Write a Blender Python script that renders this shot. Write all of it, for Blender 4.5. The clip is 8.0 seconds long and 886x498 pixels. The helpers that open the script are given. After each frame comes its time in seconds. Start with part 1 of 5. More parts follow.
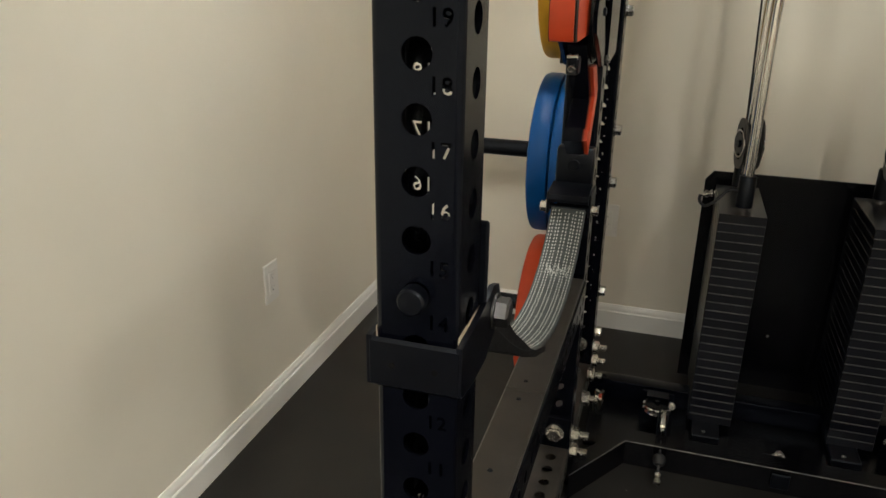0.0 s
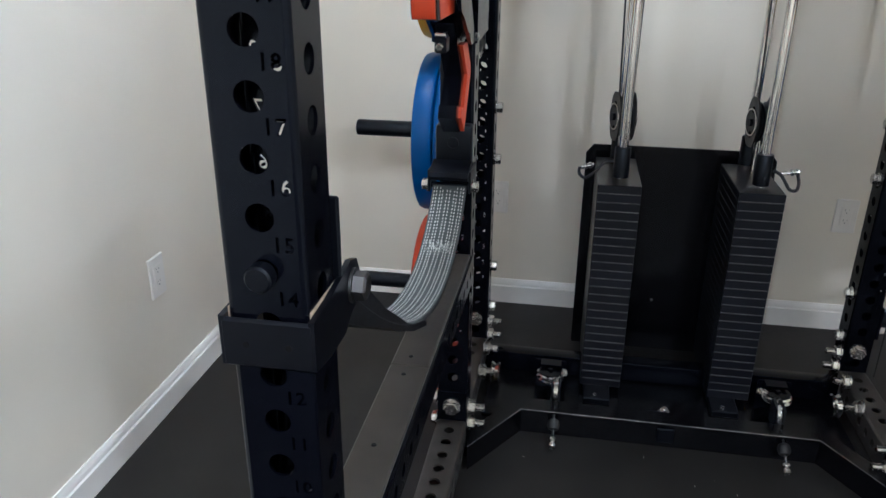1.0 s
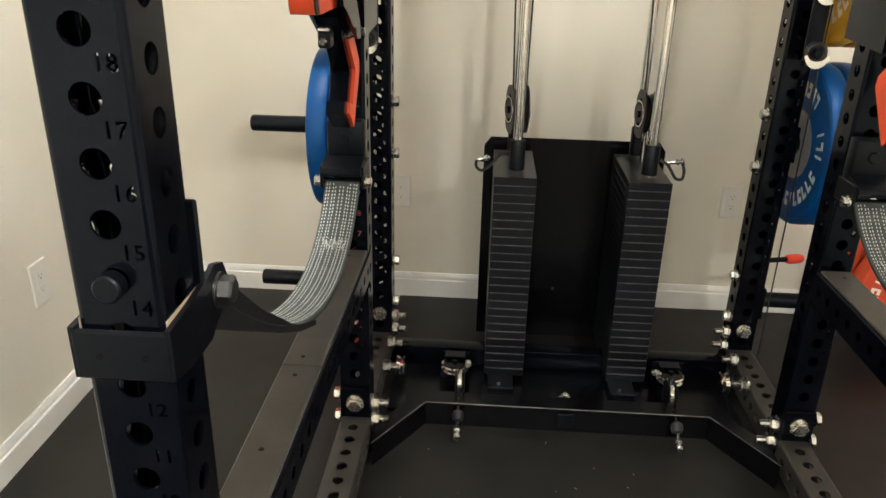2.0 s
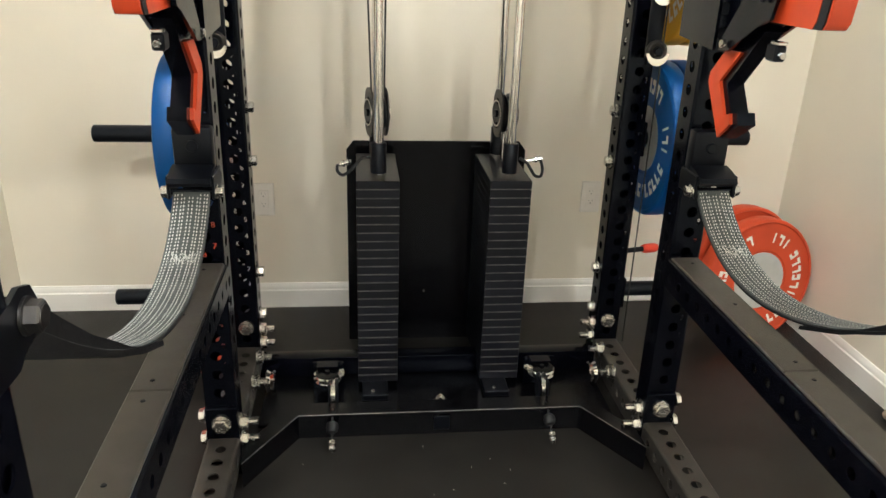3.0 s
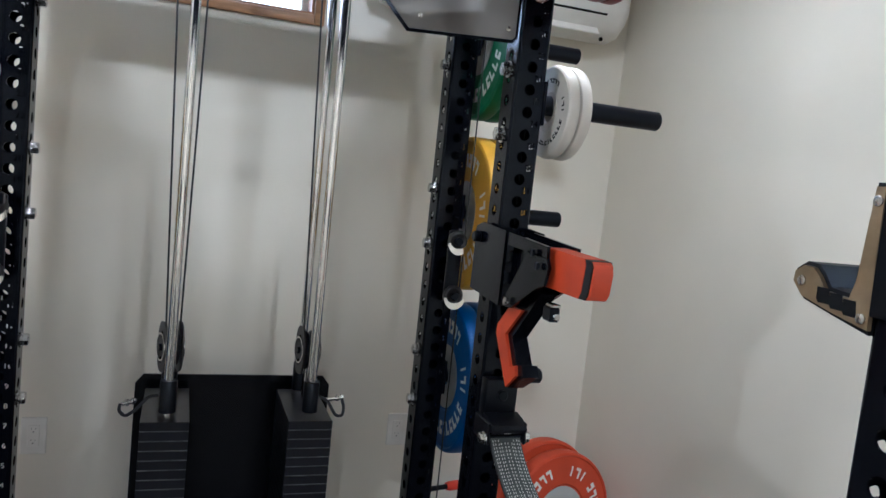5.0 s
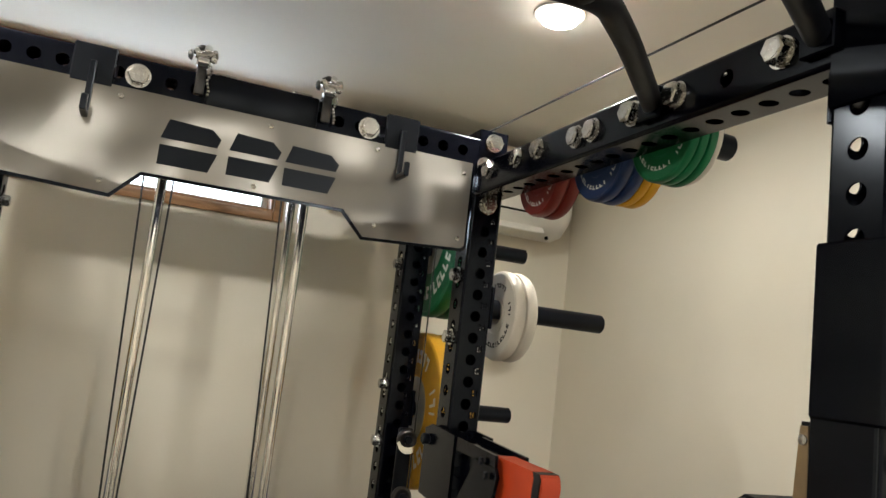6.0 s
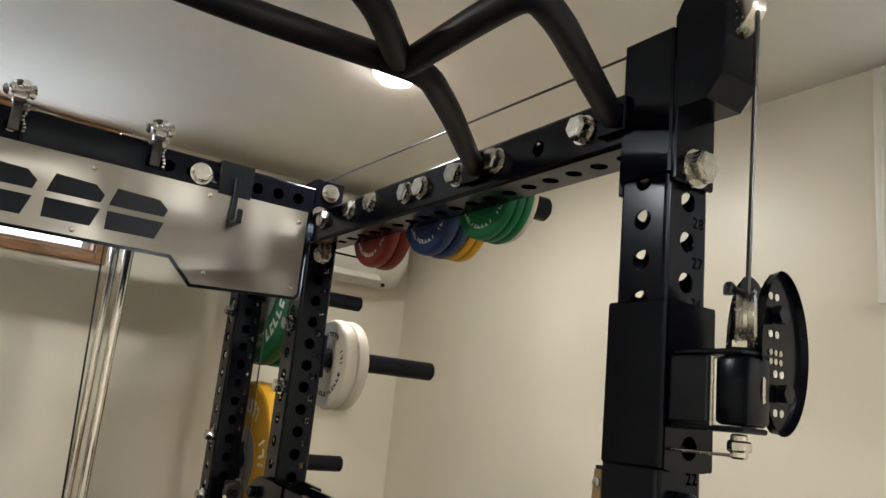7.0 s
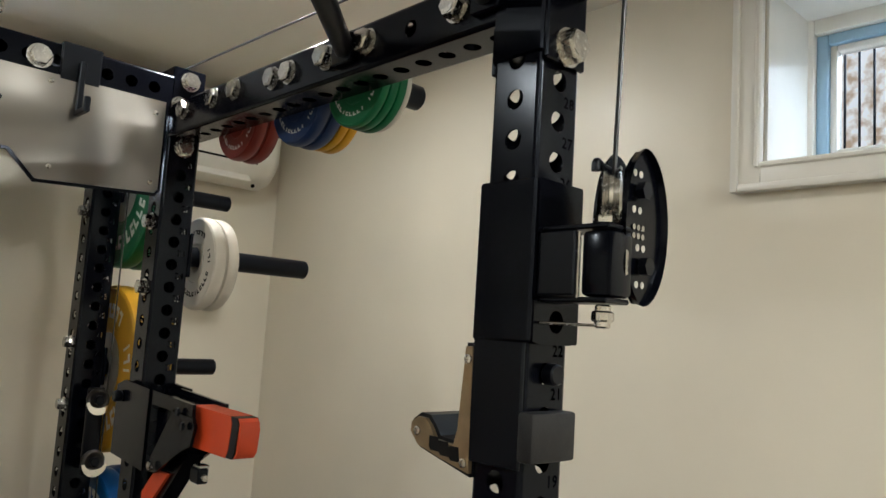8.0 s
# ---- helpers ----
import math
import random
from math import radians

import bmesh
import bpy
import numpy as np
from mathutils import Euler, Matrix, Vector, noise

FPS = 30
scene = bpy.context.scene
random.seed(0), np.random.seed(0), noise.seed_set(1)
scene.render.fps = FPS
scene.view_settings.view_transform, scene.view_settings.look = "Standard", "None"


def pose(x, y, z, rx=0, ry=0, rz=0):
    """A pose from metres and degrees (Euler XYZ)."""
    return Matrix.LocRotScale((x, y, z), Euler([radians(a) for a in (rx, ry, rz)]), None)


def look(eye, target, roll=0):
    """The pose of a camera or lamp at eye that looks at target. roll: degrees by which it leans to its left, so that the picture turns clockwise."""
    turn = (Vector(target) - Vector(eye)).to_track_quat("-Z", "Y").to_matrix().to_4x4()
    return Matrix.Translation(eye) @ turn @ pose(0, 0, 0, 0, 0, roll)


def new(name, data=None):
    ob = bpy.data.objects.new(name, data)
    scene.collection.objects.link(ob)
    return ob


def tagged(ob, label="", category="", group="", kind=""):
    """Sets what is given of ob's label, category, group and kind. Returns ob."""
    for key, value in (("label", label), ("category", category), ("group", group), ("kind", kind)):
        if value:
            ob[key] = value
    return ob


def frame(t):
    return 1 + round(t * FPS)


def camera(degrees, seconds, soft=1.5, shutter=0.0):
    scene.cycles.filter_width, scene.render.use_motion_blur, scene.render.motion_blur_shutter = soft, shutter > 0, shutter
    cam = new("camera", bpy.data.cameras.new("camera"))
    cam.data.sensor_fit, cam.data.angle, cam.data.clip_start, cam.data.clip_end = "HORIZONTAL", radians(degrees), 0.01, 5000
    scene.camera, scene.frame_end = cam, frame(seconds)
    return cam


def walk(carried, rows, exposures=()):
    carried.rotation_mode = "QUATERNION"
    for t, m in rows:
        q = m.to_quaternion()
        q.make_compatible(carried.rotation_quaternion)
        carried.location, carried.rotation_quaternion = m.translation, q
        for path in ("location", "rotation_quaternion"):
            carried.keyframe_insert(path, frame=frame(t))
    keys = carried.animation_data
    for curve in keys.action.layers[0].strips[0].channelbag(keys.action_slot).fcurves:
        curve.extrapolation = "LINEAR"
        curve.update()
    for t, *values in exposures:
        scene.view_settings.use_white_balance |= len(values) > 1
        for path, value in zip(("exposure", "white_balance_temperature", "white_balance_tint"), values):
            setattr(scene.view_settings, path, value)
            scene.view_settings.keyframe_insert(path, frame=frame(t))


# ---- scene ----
cam = camera(61.1, 8.0)
PATH = [
    (0, (-0.365, -0.593, 1.263), (-0.912, 1.189, 0.539), 0.9),
    (0.5, (-0.336, -0.593, 1.257), (-0.777, 1.21, 0.514), 0.8),
    (1, (-0.307, -0.595, 1.258), (-0.62, 1.229, 0.499), 0.5),
    (1.5, (-0.289, -0.594, 1.258), (-0.486, 1.243, 0.492), 0.6),
    (1.7, (-0.276, -0.591, 1.265), (-0.438, 1.245, 0.487), 1.0),
    (3, (-0.219, -0.559, 1.252), (0.002, 1.28, 0.499), 2.0),
    (3.5, (-0.195, -0.547, 1.246), (0.202, 1.267, 0.502), 3.5),
    (4, (-0.167, -0.533, 1.259), (0.43, 1.266, 0.619), 5.2),
    (4.2, (-0.161, -0.534, 1.278), (0.477, 1.276, 0.713), 5.5),
    (5.3, (-0.169, -0.55, 1.359), (0.483, 1.341, 1.319), 6.2),
    (5.5, (-0.172, -0.556, 1.377), (0.479, 1.335, 1.437), 6.3),
    (6, (-0.173, -0.574, 1.405), (0.551, 1.27, 1.679), 6.7),
    (6.5, (-0.175, -0.6, 1.415), (0.711, 1.151, 1.799), 6.3),
    (7, (-0.171, -0.618, 1.418), (0.895, 1.018, 1.847), 5.8),
    (7.5, (-0.158, -0.62, 1.408), (1.083, 0.901, 1.791), 4.8),
    (8, (-0.147, -0.6, 1.389), (1.213, 0.85, 1.607), 3.6),
]
walk(cam, [(t, look(eye, target, roll)) for t, eye, target, roll in PATH],
     [(0.0, -0.54, 5950, 8), (0.22, -0.52, 5950, 8), (0.32, -0.46, 4850, 12), (0.6, -0.30, 4850, 12), (1.0, -0.14, 4850, 12), (1.8, 0.18, 4850, 12),
      (1.95, 0.28, 5800, 8), (3.0, 0.42, 5750, 8), (4.02, 0.36, 5750, 8), (4.12, 0.20, 4850, 12), (5.0, -0.42, 4850, 12), (5.58, -0.50, 4850, 12),
      (5.68, -0.56, 6000, 9), (6.5, -0.62, 6000, 9), (7.0, -0.64, 5950, 9), (7.5, -0.68, 5880, 8), (8.0, -0.79, 5800, 8)])

# ---------------------------------------------------------------- light
world = bpy.data.worlds.new("world")
scene.world = world
world.use_nodes = True
wn = world.node_tree.nodes
sky = wn.new("ShaderNodeTexSky")
sky.sky_type, sky.sun_disc, sky.sun_elevation, sky.sun_rotation = "NISHITA", False, radians(38), radians(120)
wn["Background"].inputs["Strength"].default_value = 0.15
world.node_tree.links.new(sky.outputs[0], wn["Background"].inputs["Color"])

CEIL = 2.222
BACK, LEFT, RIGHT, FRONT = 1.966, -1.397, 1.355, -4.6
LAMP_COLOUR = (1.0, 0.925, 0.79)
# only the first is in view; left twin and last pair are assumed fill
LAMP_SPOTS = [(0.63, 0.90, 13.0), (-0.64, 0.90, 15.0), (0.66, -1.4, 37.0), (-0.58, -1.4, 30.0), (0.60, -3.6, 24.0), (-0.60, -3.6, 24.0)]
for lx, ly, watts in LAMP_SPOTS:
    lamp = bpy.data.lights.new("downlight", "AREA")
    lamp.shape, lamp.size, lamp.energy, lamp.color = "DISK", 0.092, watts, LAMP_COLOUR
    lamp.spread = radians(178)
    new("downlight", lamp).matrix_world = look((lx, ly, CEIL - 0.026), (lx, ly, 0))
sky_lamp = bpy.data.lights.new("window_daylight", "AREA")
sky_lamp.shape, sky_lamp.size, sky_lamp.size_y, sky_lamp.energy, sky_lamp.color = "RECTANGLE", 1.1, 0.25, 22.0, (0.80, 0.91, 1.0)
new("window_daylight", sky_lamp).matrix_world = look((RIGHT + 0.52, -0.42, 2.29), (RIGHT + 0.05, -0.10, 1.94))


# ---------------------------------------------------------------- materials
def nodes_of(name):
    m = bpy.data.materials.new(name)
    m.use_nodes = True
    return m, m.node_tree.nodes, m.node_tree.links, m.node_tree.nodes["Principled BSDF"]


def surface(name, colour, rough=0.5, metal=0.0, vary=0.12, scale=6.0, grain=0.0, grain_scale=300.0, rough_vary=0.1,
            random_tint=0.0, stretch=(1, 1, 1), coat=0.0, gloss=0.5, tint=(1.0, 1.0, 1.0)):
    """Painted, plastic or metal surface: blotches at one scale, grain and bump at another."""
    m, n, l, b = nodes_of(name)
    co = n.new("ShaderNodeTexCoord")
    mp = n.new("ShaderNodeMapping")
    mp.inputs["Scale"].default_value = stretch
    l.new(co.outputs["Object"], mp.inputs["Vector"])
    big = n.new("ShaderNodeTexNoise")
    big.inputs["Scale"].default_value, big.inputs["Detail"].default_value = scale, 5
    l.new(mp.outputs[0], big.inputs["Vector"])
    ramp = n.new("ShaderNodeMapRange")
    ramp.inputs["From Min"].default_value, ramp.inputs["From Max"].default_value = 0.3, 0.7
    ramp.inputs["To Min"].default_value, ramp.inputs["To Max"].default_value = 1 - vary, 1 + vary
    l.new(big.outputs["Fac"], ramp.inputs["Value"])
    val = ramp.outputs[0]
    if random_tint:
        info = n.new("ShaderNodeObjectInfo")
        rr = n.new("ShaderNodeMapRange")
        rr.inputs["To Min"].default_value, rr.inputs["To Max"].default_value = 1 - random_tint, 1 + random_tint
        l.new(info.outputs["Random"], rr.inputs["Value"])
        mul = n.new("ShaderNodeMath")
        mul.operation = "MULTIPLY"
        l.new(val, mul.inputs[0])
        l.new(rr.outputs[0], mul.inputs[1])
        val = mul.outputs[0]
    hue = n.new("ShaderNodeHueSaturation")
    hue.inputs["Color"].default_value = (*colour, 1)
    l.new(val, hue.inputs["Value"])
    l.new(hue.outputs[0], b.inputs["Base Color"])
    rv = n.new("ShaderNodeMapRange")
    rv.inputs["To Min"].default_value, rv.inputs["To Max"].default_value = max(0.02, rough - rough_vary), min(1, rough + rough_vary)
    fine = n.new("ShaderNodeTexNoise")
    fine.inputs["Scale"].default_value, fine.inputs["Detail"].default_value = scale * 4, 6
    l.new(mp.outputs[0], fine.inputs["Vector"])
    l.new(fine.outputs["Fac"], rv.inputs["Value"])
    l.new(rv.outputs[0], b.inputs["Roughness"])
    b.inputs["Metallic"].default_value = metal
    b.inputs["Coat Weight"].default_value = coat
    b.inputs["Specular IOR Level"].default_value = gloss
    b.inputs["Specular Tint"].default_value = (*tint, 1)
    if grain:
        g = n.new("ShaderNodeTexNoise")
        g.inputs["Scale"].default_value, g.inputs["Detail"].default_value = grain_scale, 3
        l.new(mp.outputs[0], g.inputs["Vector"])
        bump = n.new("ShaderNodeBump")
        bump.inputs["Strength"].default_value, bump.inputs["Distance"].default_value = grain, 0.002
        l.new(g.outputs["Fac"], bump.inputs["Height"])
        l.new(bump.outputs[0], b.inputs["Normal"])
    return m


WALL = surface("wall_paint", (0.80, 0.745, 0.63), 0.36, vary=0.035, scale=2.2, grain=0.10, grain_scale=120, rough_vary=0.05)
CEILING = surface("ceiling_paint", (0.92, 0.88, 0.80), 0.8, vary=0.03, scale=2.0, grain=0.1, grain_scale=150)
TRIM = surface("white_trim_paint", (0.84, 0.82, 0.77), 0.35, vary=0.03, scale=9)
FLOOR = surface("rubber_floor", (0.0130, 0.0117, 0.0102), 0.46, vary=0.35, scale=7, grain=0.35, grain_scale=420, rough_vary=0.05, gloss=0.36)
# brown-grey reflection of walls and ceiling, painted into the floor beams' colour
SHEEN_BLACK = surface("sheen_black_coat", (0.034, 0.030, 0.026), 0.50, vary=0.3, scale=16, grain=0.05, grain_scale=500, gloss=0.5)
BLACK = surface("black_powder_coat", (0.0020, 0.0023, 0.0046), 0.19, vary=0.15, scale=14, grain=0.010, grain_scale=700, rough_vary=0.03, gloss=0.20, tint=(0.74, 0.84, 1.0))
BLACK_SATIN = surface("black_satin_paint", (0.0026, 0.0029, 0.0048), 0.34, vary=0.15, scale=18, grain=0.02, grain_scale=700, rough_vary=0.04, gloss=0.24, tint=(0.80, 0.88, 1.0))
BAR_BLACK = surface("matte_black_bar", (0.0032, 0.0036, 0.0058), 0.48, vary=0.15, scale=18, grain=0.05, grain_scale=900, rough_vary=0.05, gloss=0.28)
GLOSS_BLACK = surface("gloss_black_panel", (0.0026, 0.0026, 0.0036), 0.24, vary=0.2, scale=8, rough_vary=0.06, gloss=0.26)
UHMW = surface("black_liner_plastic", (0.050, 0.043, 0.036), 0.40, vary=0.2, scale=20, grain=0.15, grain_scale=500)
RUBBER = surface("black_rubber", (0.0065, 0.0065, 0.008), 0.6, vary=0.2, scale=20, grain=0.2, grain_scale=500)
STACK = surface("black_stack_steel", (0.0050, 0.0056, 0.0092), 0.32, vary=0.15, scale=25, grain=0.02, grain_scale=800, rough_vary=0.05, random_tint=0.25, gloss=0.42)
CHROME = surface("chrome", (0.80, 0.79, 0.77), 0.12, metal=1.0, vary=0.06, scale=40, rough_vary=0.06)
ZINC = surface("zinc_plated_steel", (0.56, 0.545, 0.51), 0.25, metal=1.0, vary=0.15, scale=60, rough_vary=0.1, random_tint=0.12)
RUSTY_STEEL = surface("tan_steel", (0.40, 0.30, 0.18), 0.36, metal=0.8, vary=0.2, scale=25)
ORANGE = surface("orange_plastic", (0.62, 0.065, 0.014), 0.45, vary=0.08, scale=20, grain=0.1, grain_scale=400)
RED_P = surface("red_bumper_rubber", (0.52, 0.065, 0.022), 0.5, vary=0.1, scale=12, grain=0.1, grain_scale=300, gloss=0.28)
BLUE_P = surface("blue_bumper_rubber", (0.003, 0.068, 0.25), 0.42, vary=0.1, scale=12, grain=0.1, grain_scale=300, gloss=0.28)
YELLOW_P = surface("yellow_bumper_rubber", (0.62, 0.33, 0.02), 0.45, vary=0.1, scale=12, grain=0.1, grain_scale=300, gloss=0.28)
GREEN_P = surface("green_bumper_rubber", (0.008, 0.125, 0.045), 0.42, vary=0.1, scale=12, grain=0.1, grain_scale=300, gloss=0.28)
WHITE_P = surface("white_rubber", (0.62, 0.575, 0.50), 0.5, vary=0.06, scale=15, grain=0.1, grain_scale=300)
DARKRED_P = surface("dark_red_rubber", (0.19, 0.016, 0.010), 0.42, vary=0.1, scale=12, grain=0.1, grain_scale=300)
NAVY_P = surface("navy_rubber", (0.006, 0.028, 0.115), 0.42, vary=0.1, scale=12, grain=0.1, grain_scale=300)
PALE_HUB = surface("pale_grey_hub", (0.44, 0.45, 0.44), 0.45, metal=0.1, vary=0.05, scale=30)
GREY_HUB = surface("grey_steel_hub", (0.42, 0.41, 0.39), 0.4, metal=0.5, vary=0.1, scale=30)
WHITE_INK = surface("white_print", (0.75, 0.73, 0.68), 0.5, vary=0.1, scale=80)
DARK_STEEL = surface("dark_steel", (0.075, 0.072, 0.07), 0.36, metal=0.9, vary=0.15, scale=40)
# paler steel for painted edge highlights and the strips between stack plates
PALE_EDGE = surface("pale_edge_steel", (0.13, 0.125, 0.12), 0.35, metal=0.5, vary=0.5, scale=30)
DARK_INK = surface("dark_print", (0.0045, 0.0045, 0.005), 0.6, vary=0.1, scale=80, gloss=0.15)
# pale tone for bright see-through slots and for floor lint
PALE_MARK = surface("pale_slots_and_lint", (0.50, 0.48, 0.43), 0.5, vary=0.25, scale=90)
WEBBING = surface("grey_green_webbing", (0.060, 0.068, 0.066), 0.75, vary=0.25, scale=30, grain=0.6, grain_scale=900, stretch=(0.4, 3, 3))
LOOP = surface("black_webbing", (0.0045, 0.0045, 0.0055), 0.60, vary=0.3, scale=40, grain=0.5, grain_scale=500, gloss=0.25)
STITCH = surface("white_stitching", (0.58, 0.58, 0.55), 0.8, vary=0.2, scale=200)
CABLE = surface("black_cable_sheath", (0.012, 0.012, 0.013), 0.35, vary=0.1, scale=60)
PLASTIC_W = surface("white_plastic", (0.78, 0.75, 0.69), 0.35, vary=0.03, scale=20)
SLOT_GREY = surface("shaded_slot_plastic", (0.20, 0.19, 0.175), 0.7, gloss=0.2)
# near-black that paints the shade inside slots and holes; also screw caps
SLOT = surface("dark_slot", (0.004, 0.004, 0.004), 0.85, gloss=0.1)
WOOD = surface("varnished_wood", (0.36, 0.19, 0.085), 0.4, vary=0.3, scale=14, stretch=(0.6, 8, 8), grain=0.15, grain_scale=200)
BLUE_FRAME = surface("pale_blue_frame_paint", (0.34, 0.52, 0.70), 0.45, vary=0.05, scale=9)
CARD = surface("tan_cardboard", (0.42, 0.33, 0.24), 0.7, vary=0.12, scale=20, grain=0.1)
HANDLE_RED = surface("red_rubber_grip", (0.70, 0.05, 0.02), 0.4, vary=0.08, scale=30)


def brushed_steel():
    """Satin steel sheet with fine horizontal brushing and soft smears."""
    m, n, l, b = nodes_of("brushed_steel")
    co = n.new("ShaderNodeTexCoord")
    mp = n.new("ShaderNodeMapping")
    mp.inputs["Scale"].default_value = (900, 3, 3)
    l.new(co.outputs["Object"], mp.inputs["Vector"])
    t = n.new("ShaderNodeTexNoise")
    t.inputs["Scale"].default_value, t.inputs["Detail"].default_value = 1.0, 4
    l.new(mp.outputs[0], t.inputs["Vector"])
    r = n.new("ShaderNodeMapRange")
    r.inputs["To Min"].default_value, r.inputs["To Max"].default_value = 0.27, 0.34
    l.new(t.outputs["Fac"], r.inputs["Value"])
    l.new(r.outputs[0], b.inputs["Roughness"])
    bump = n.new("ShaderNodeBump")
    bump.inputs["Strength"].default_value, bump.inputs["Distance"].default_value = 0.015, 0.001
    l.new(t.outputs["Fac"], bump.inputs["Height"])
    wave = n.new("ShaderNodeTexNoise")
    wave.inputs["Scale"].default_value, wave.inputs["Detail"].default_value = 3.2, 1
    mp2 = n.new("ShaderNodeMapping")
    mp2.inputs["Scale"].default_value = (1.5, 1.0, 1.0)
    l.new(co.outputs["Object"], mp2.inputs["Vector"])
    l.new(mp2.outputs[0], wave.inputs["Vector"])
    bump2 = n.new("ShaderNodeBump")
    bump2.inputs["Strength"].default_value, bump2.inputs["Distance"].default_value = 0.6, 0.06
    l.new(wave.outputs["Fac"], bump2.inputs["Height"])
    l.new(bump.outputs[0], bump2.inputs["Normal"])
    l.new(bump2.outputs[0], b.inputs["Normal"])
    b.inputs["Base Color"].default_value = (0.305, 0.287, 0.265, 1)
    b.inputs["Metallic"].default_value = 1.0
    b.inputs["Anisotropic"].default_value = 0.80
    b.inputs["Anisotropic Rotation"].default_value = 0.0
    return m


STEEL = brushed_steel()


def glowing(name, colour, strength):
    m, n, l, b = nodes_of(name)
    b.inputs["Emission Color"].default_value = (*colour, 1)
    b.inputs["Emission Strength"].default_value = strength
    return m


DIFFUSER = glowing("lamp_diffuser", LAMP_COLOUR, 45.0)
OUTSIDE = glowing("overcast_daylight", (0.84, 0.93, 1.0), 11.0)


def outside_view():
    """Far garden: pale sky with brown twigs and leaves, out of focus."""
    m, n, l, b = nodes_of("far_garden")
    co = n.new("ShaderNodeTexCoord")
    t = n.new("ShaderNodeTexNoise")
    t.inputs["Scale"].default_value, t.inputs["Detail"].default_value = 14, 8
    l.new(co.outputs["Object"], t.inputs["Vector"])
    r = n.new("ShaderNodeValToRGB")
    r.color_ramp.elements[0].position, r.color_ramp.elements[0].color = 0.36, (0.42, 0.29, 0.17, 1)
    r.color_ramp.elements[1].position, r.color_ramp.elements[1].color = 0.60, (0.85, 0.84, 0.80, 1)
    l.new(t.outputs["Fac"], r.inputs["Fac"])
    l.new(r.outputs[0], b.inputs["Emission Color"])
    b.inputs["Emission Strength"].default_value = 1.9
    b.inputs["Base Color"].default_value = (0.1, 0.1, 0.1, 1)
    return m


GARDEN = outside_view()
GLASS, _, _, gb = nodes_of("window_glass")
gb.inputs["Transmission Weight"].default_value = 1.0
gb.inputs["Roughness"].default_value = 0.02
gb.inputs["IOR"].default_value = 1.05


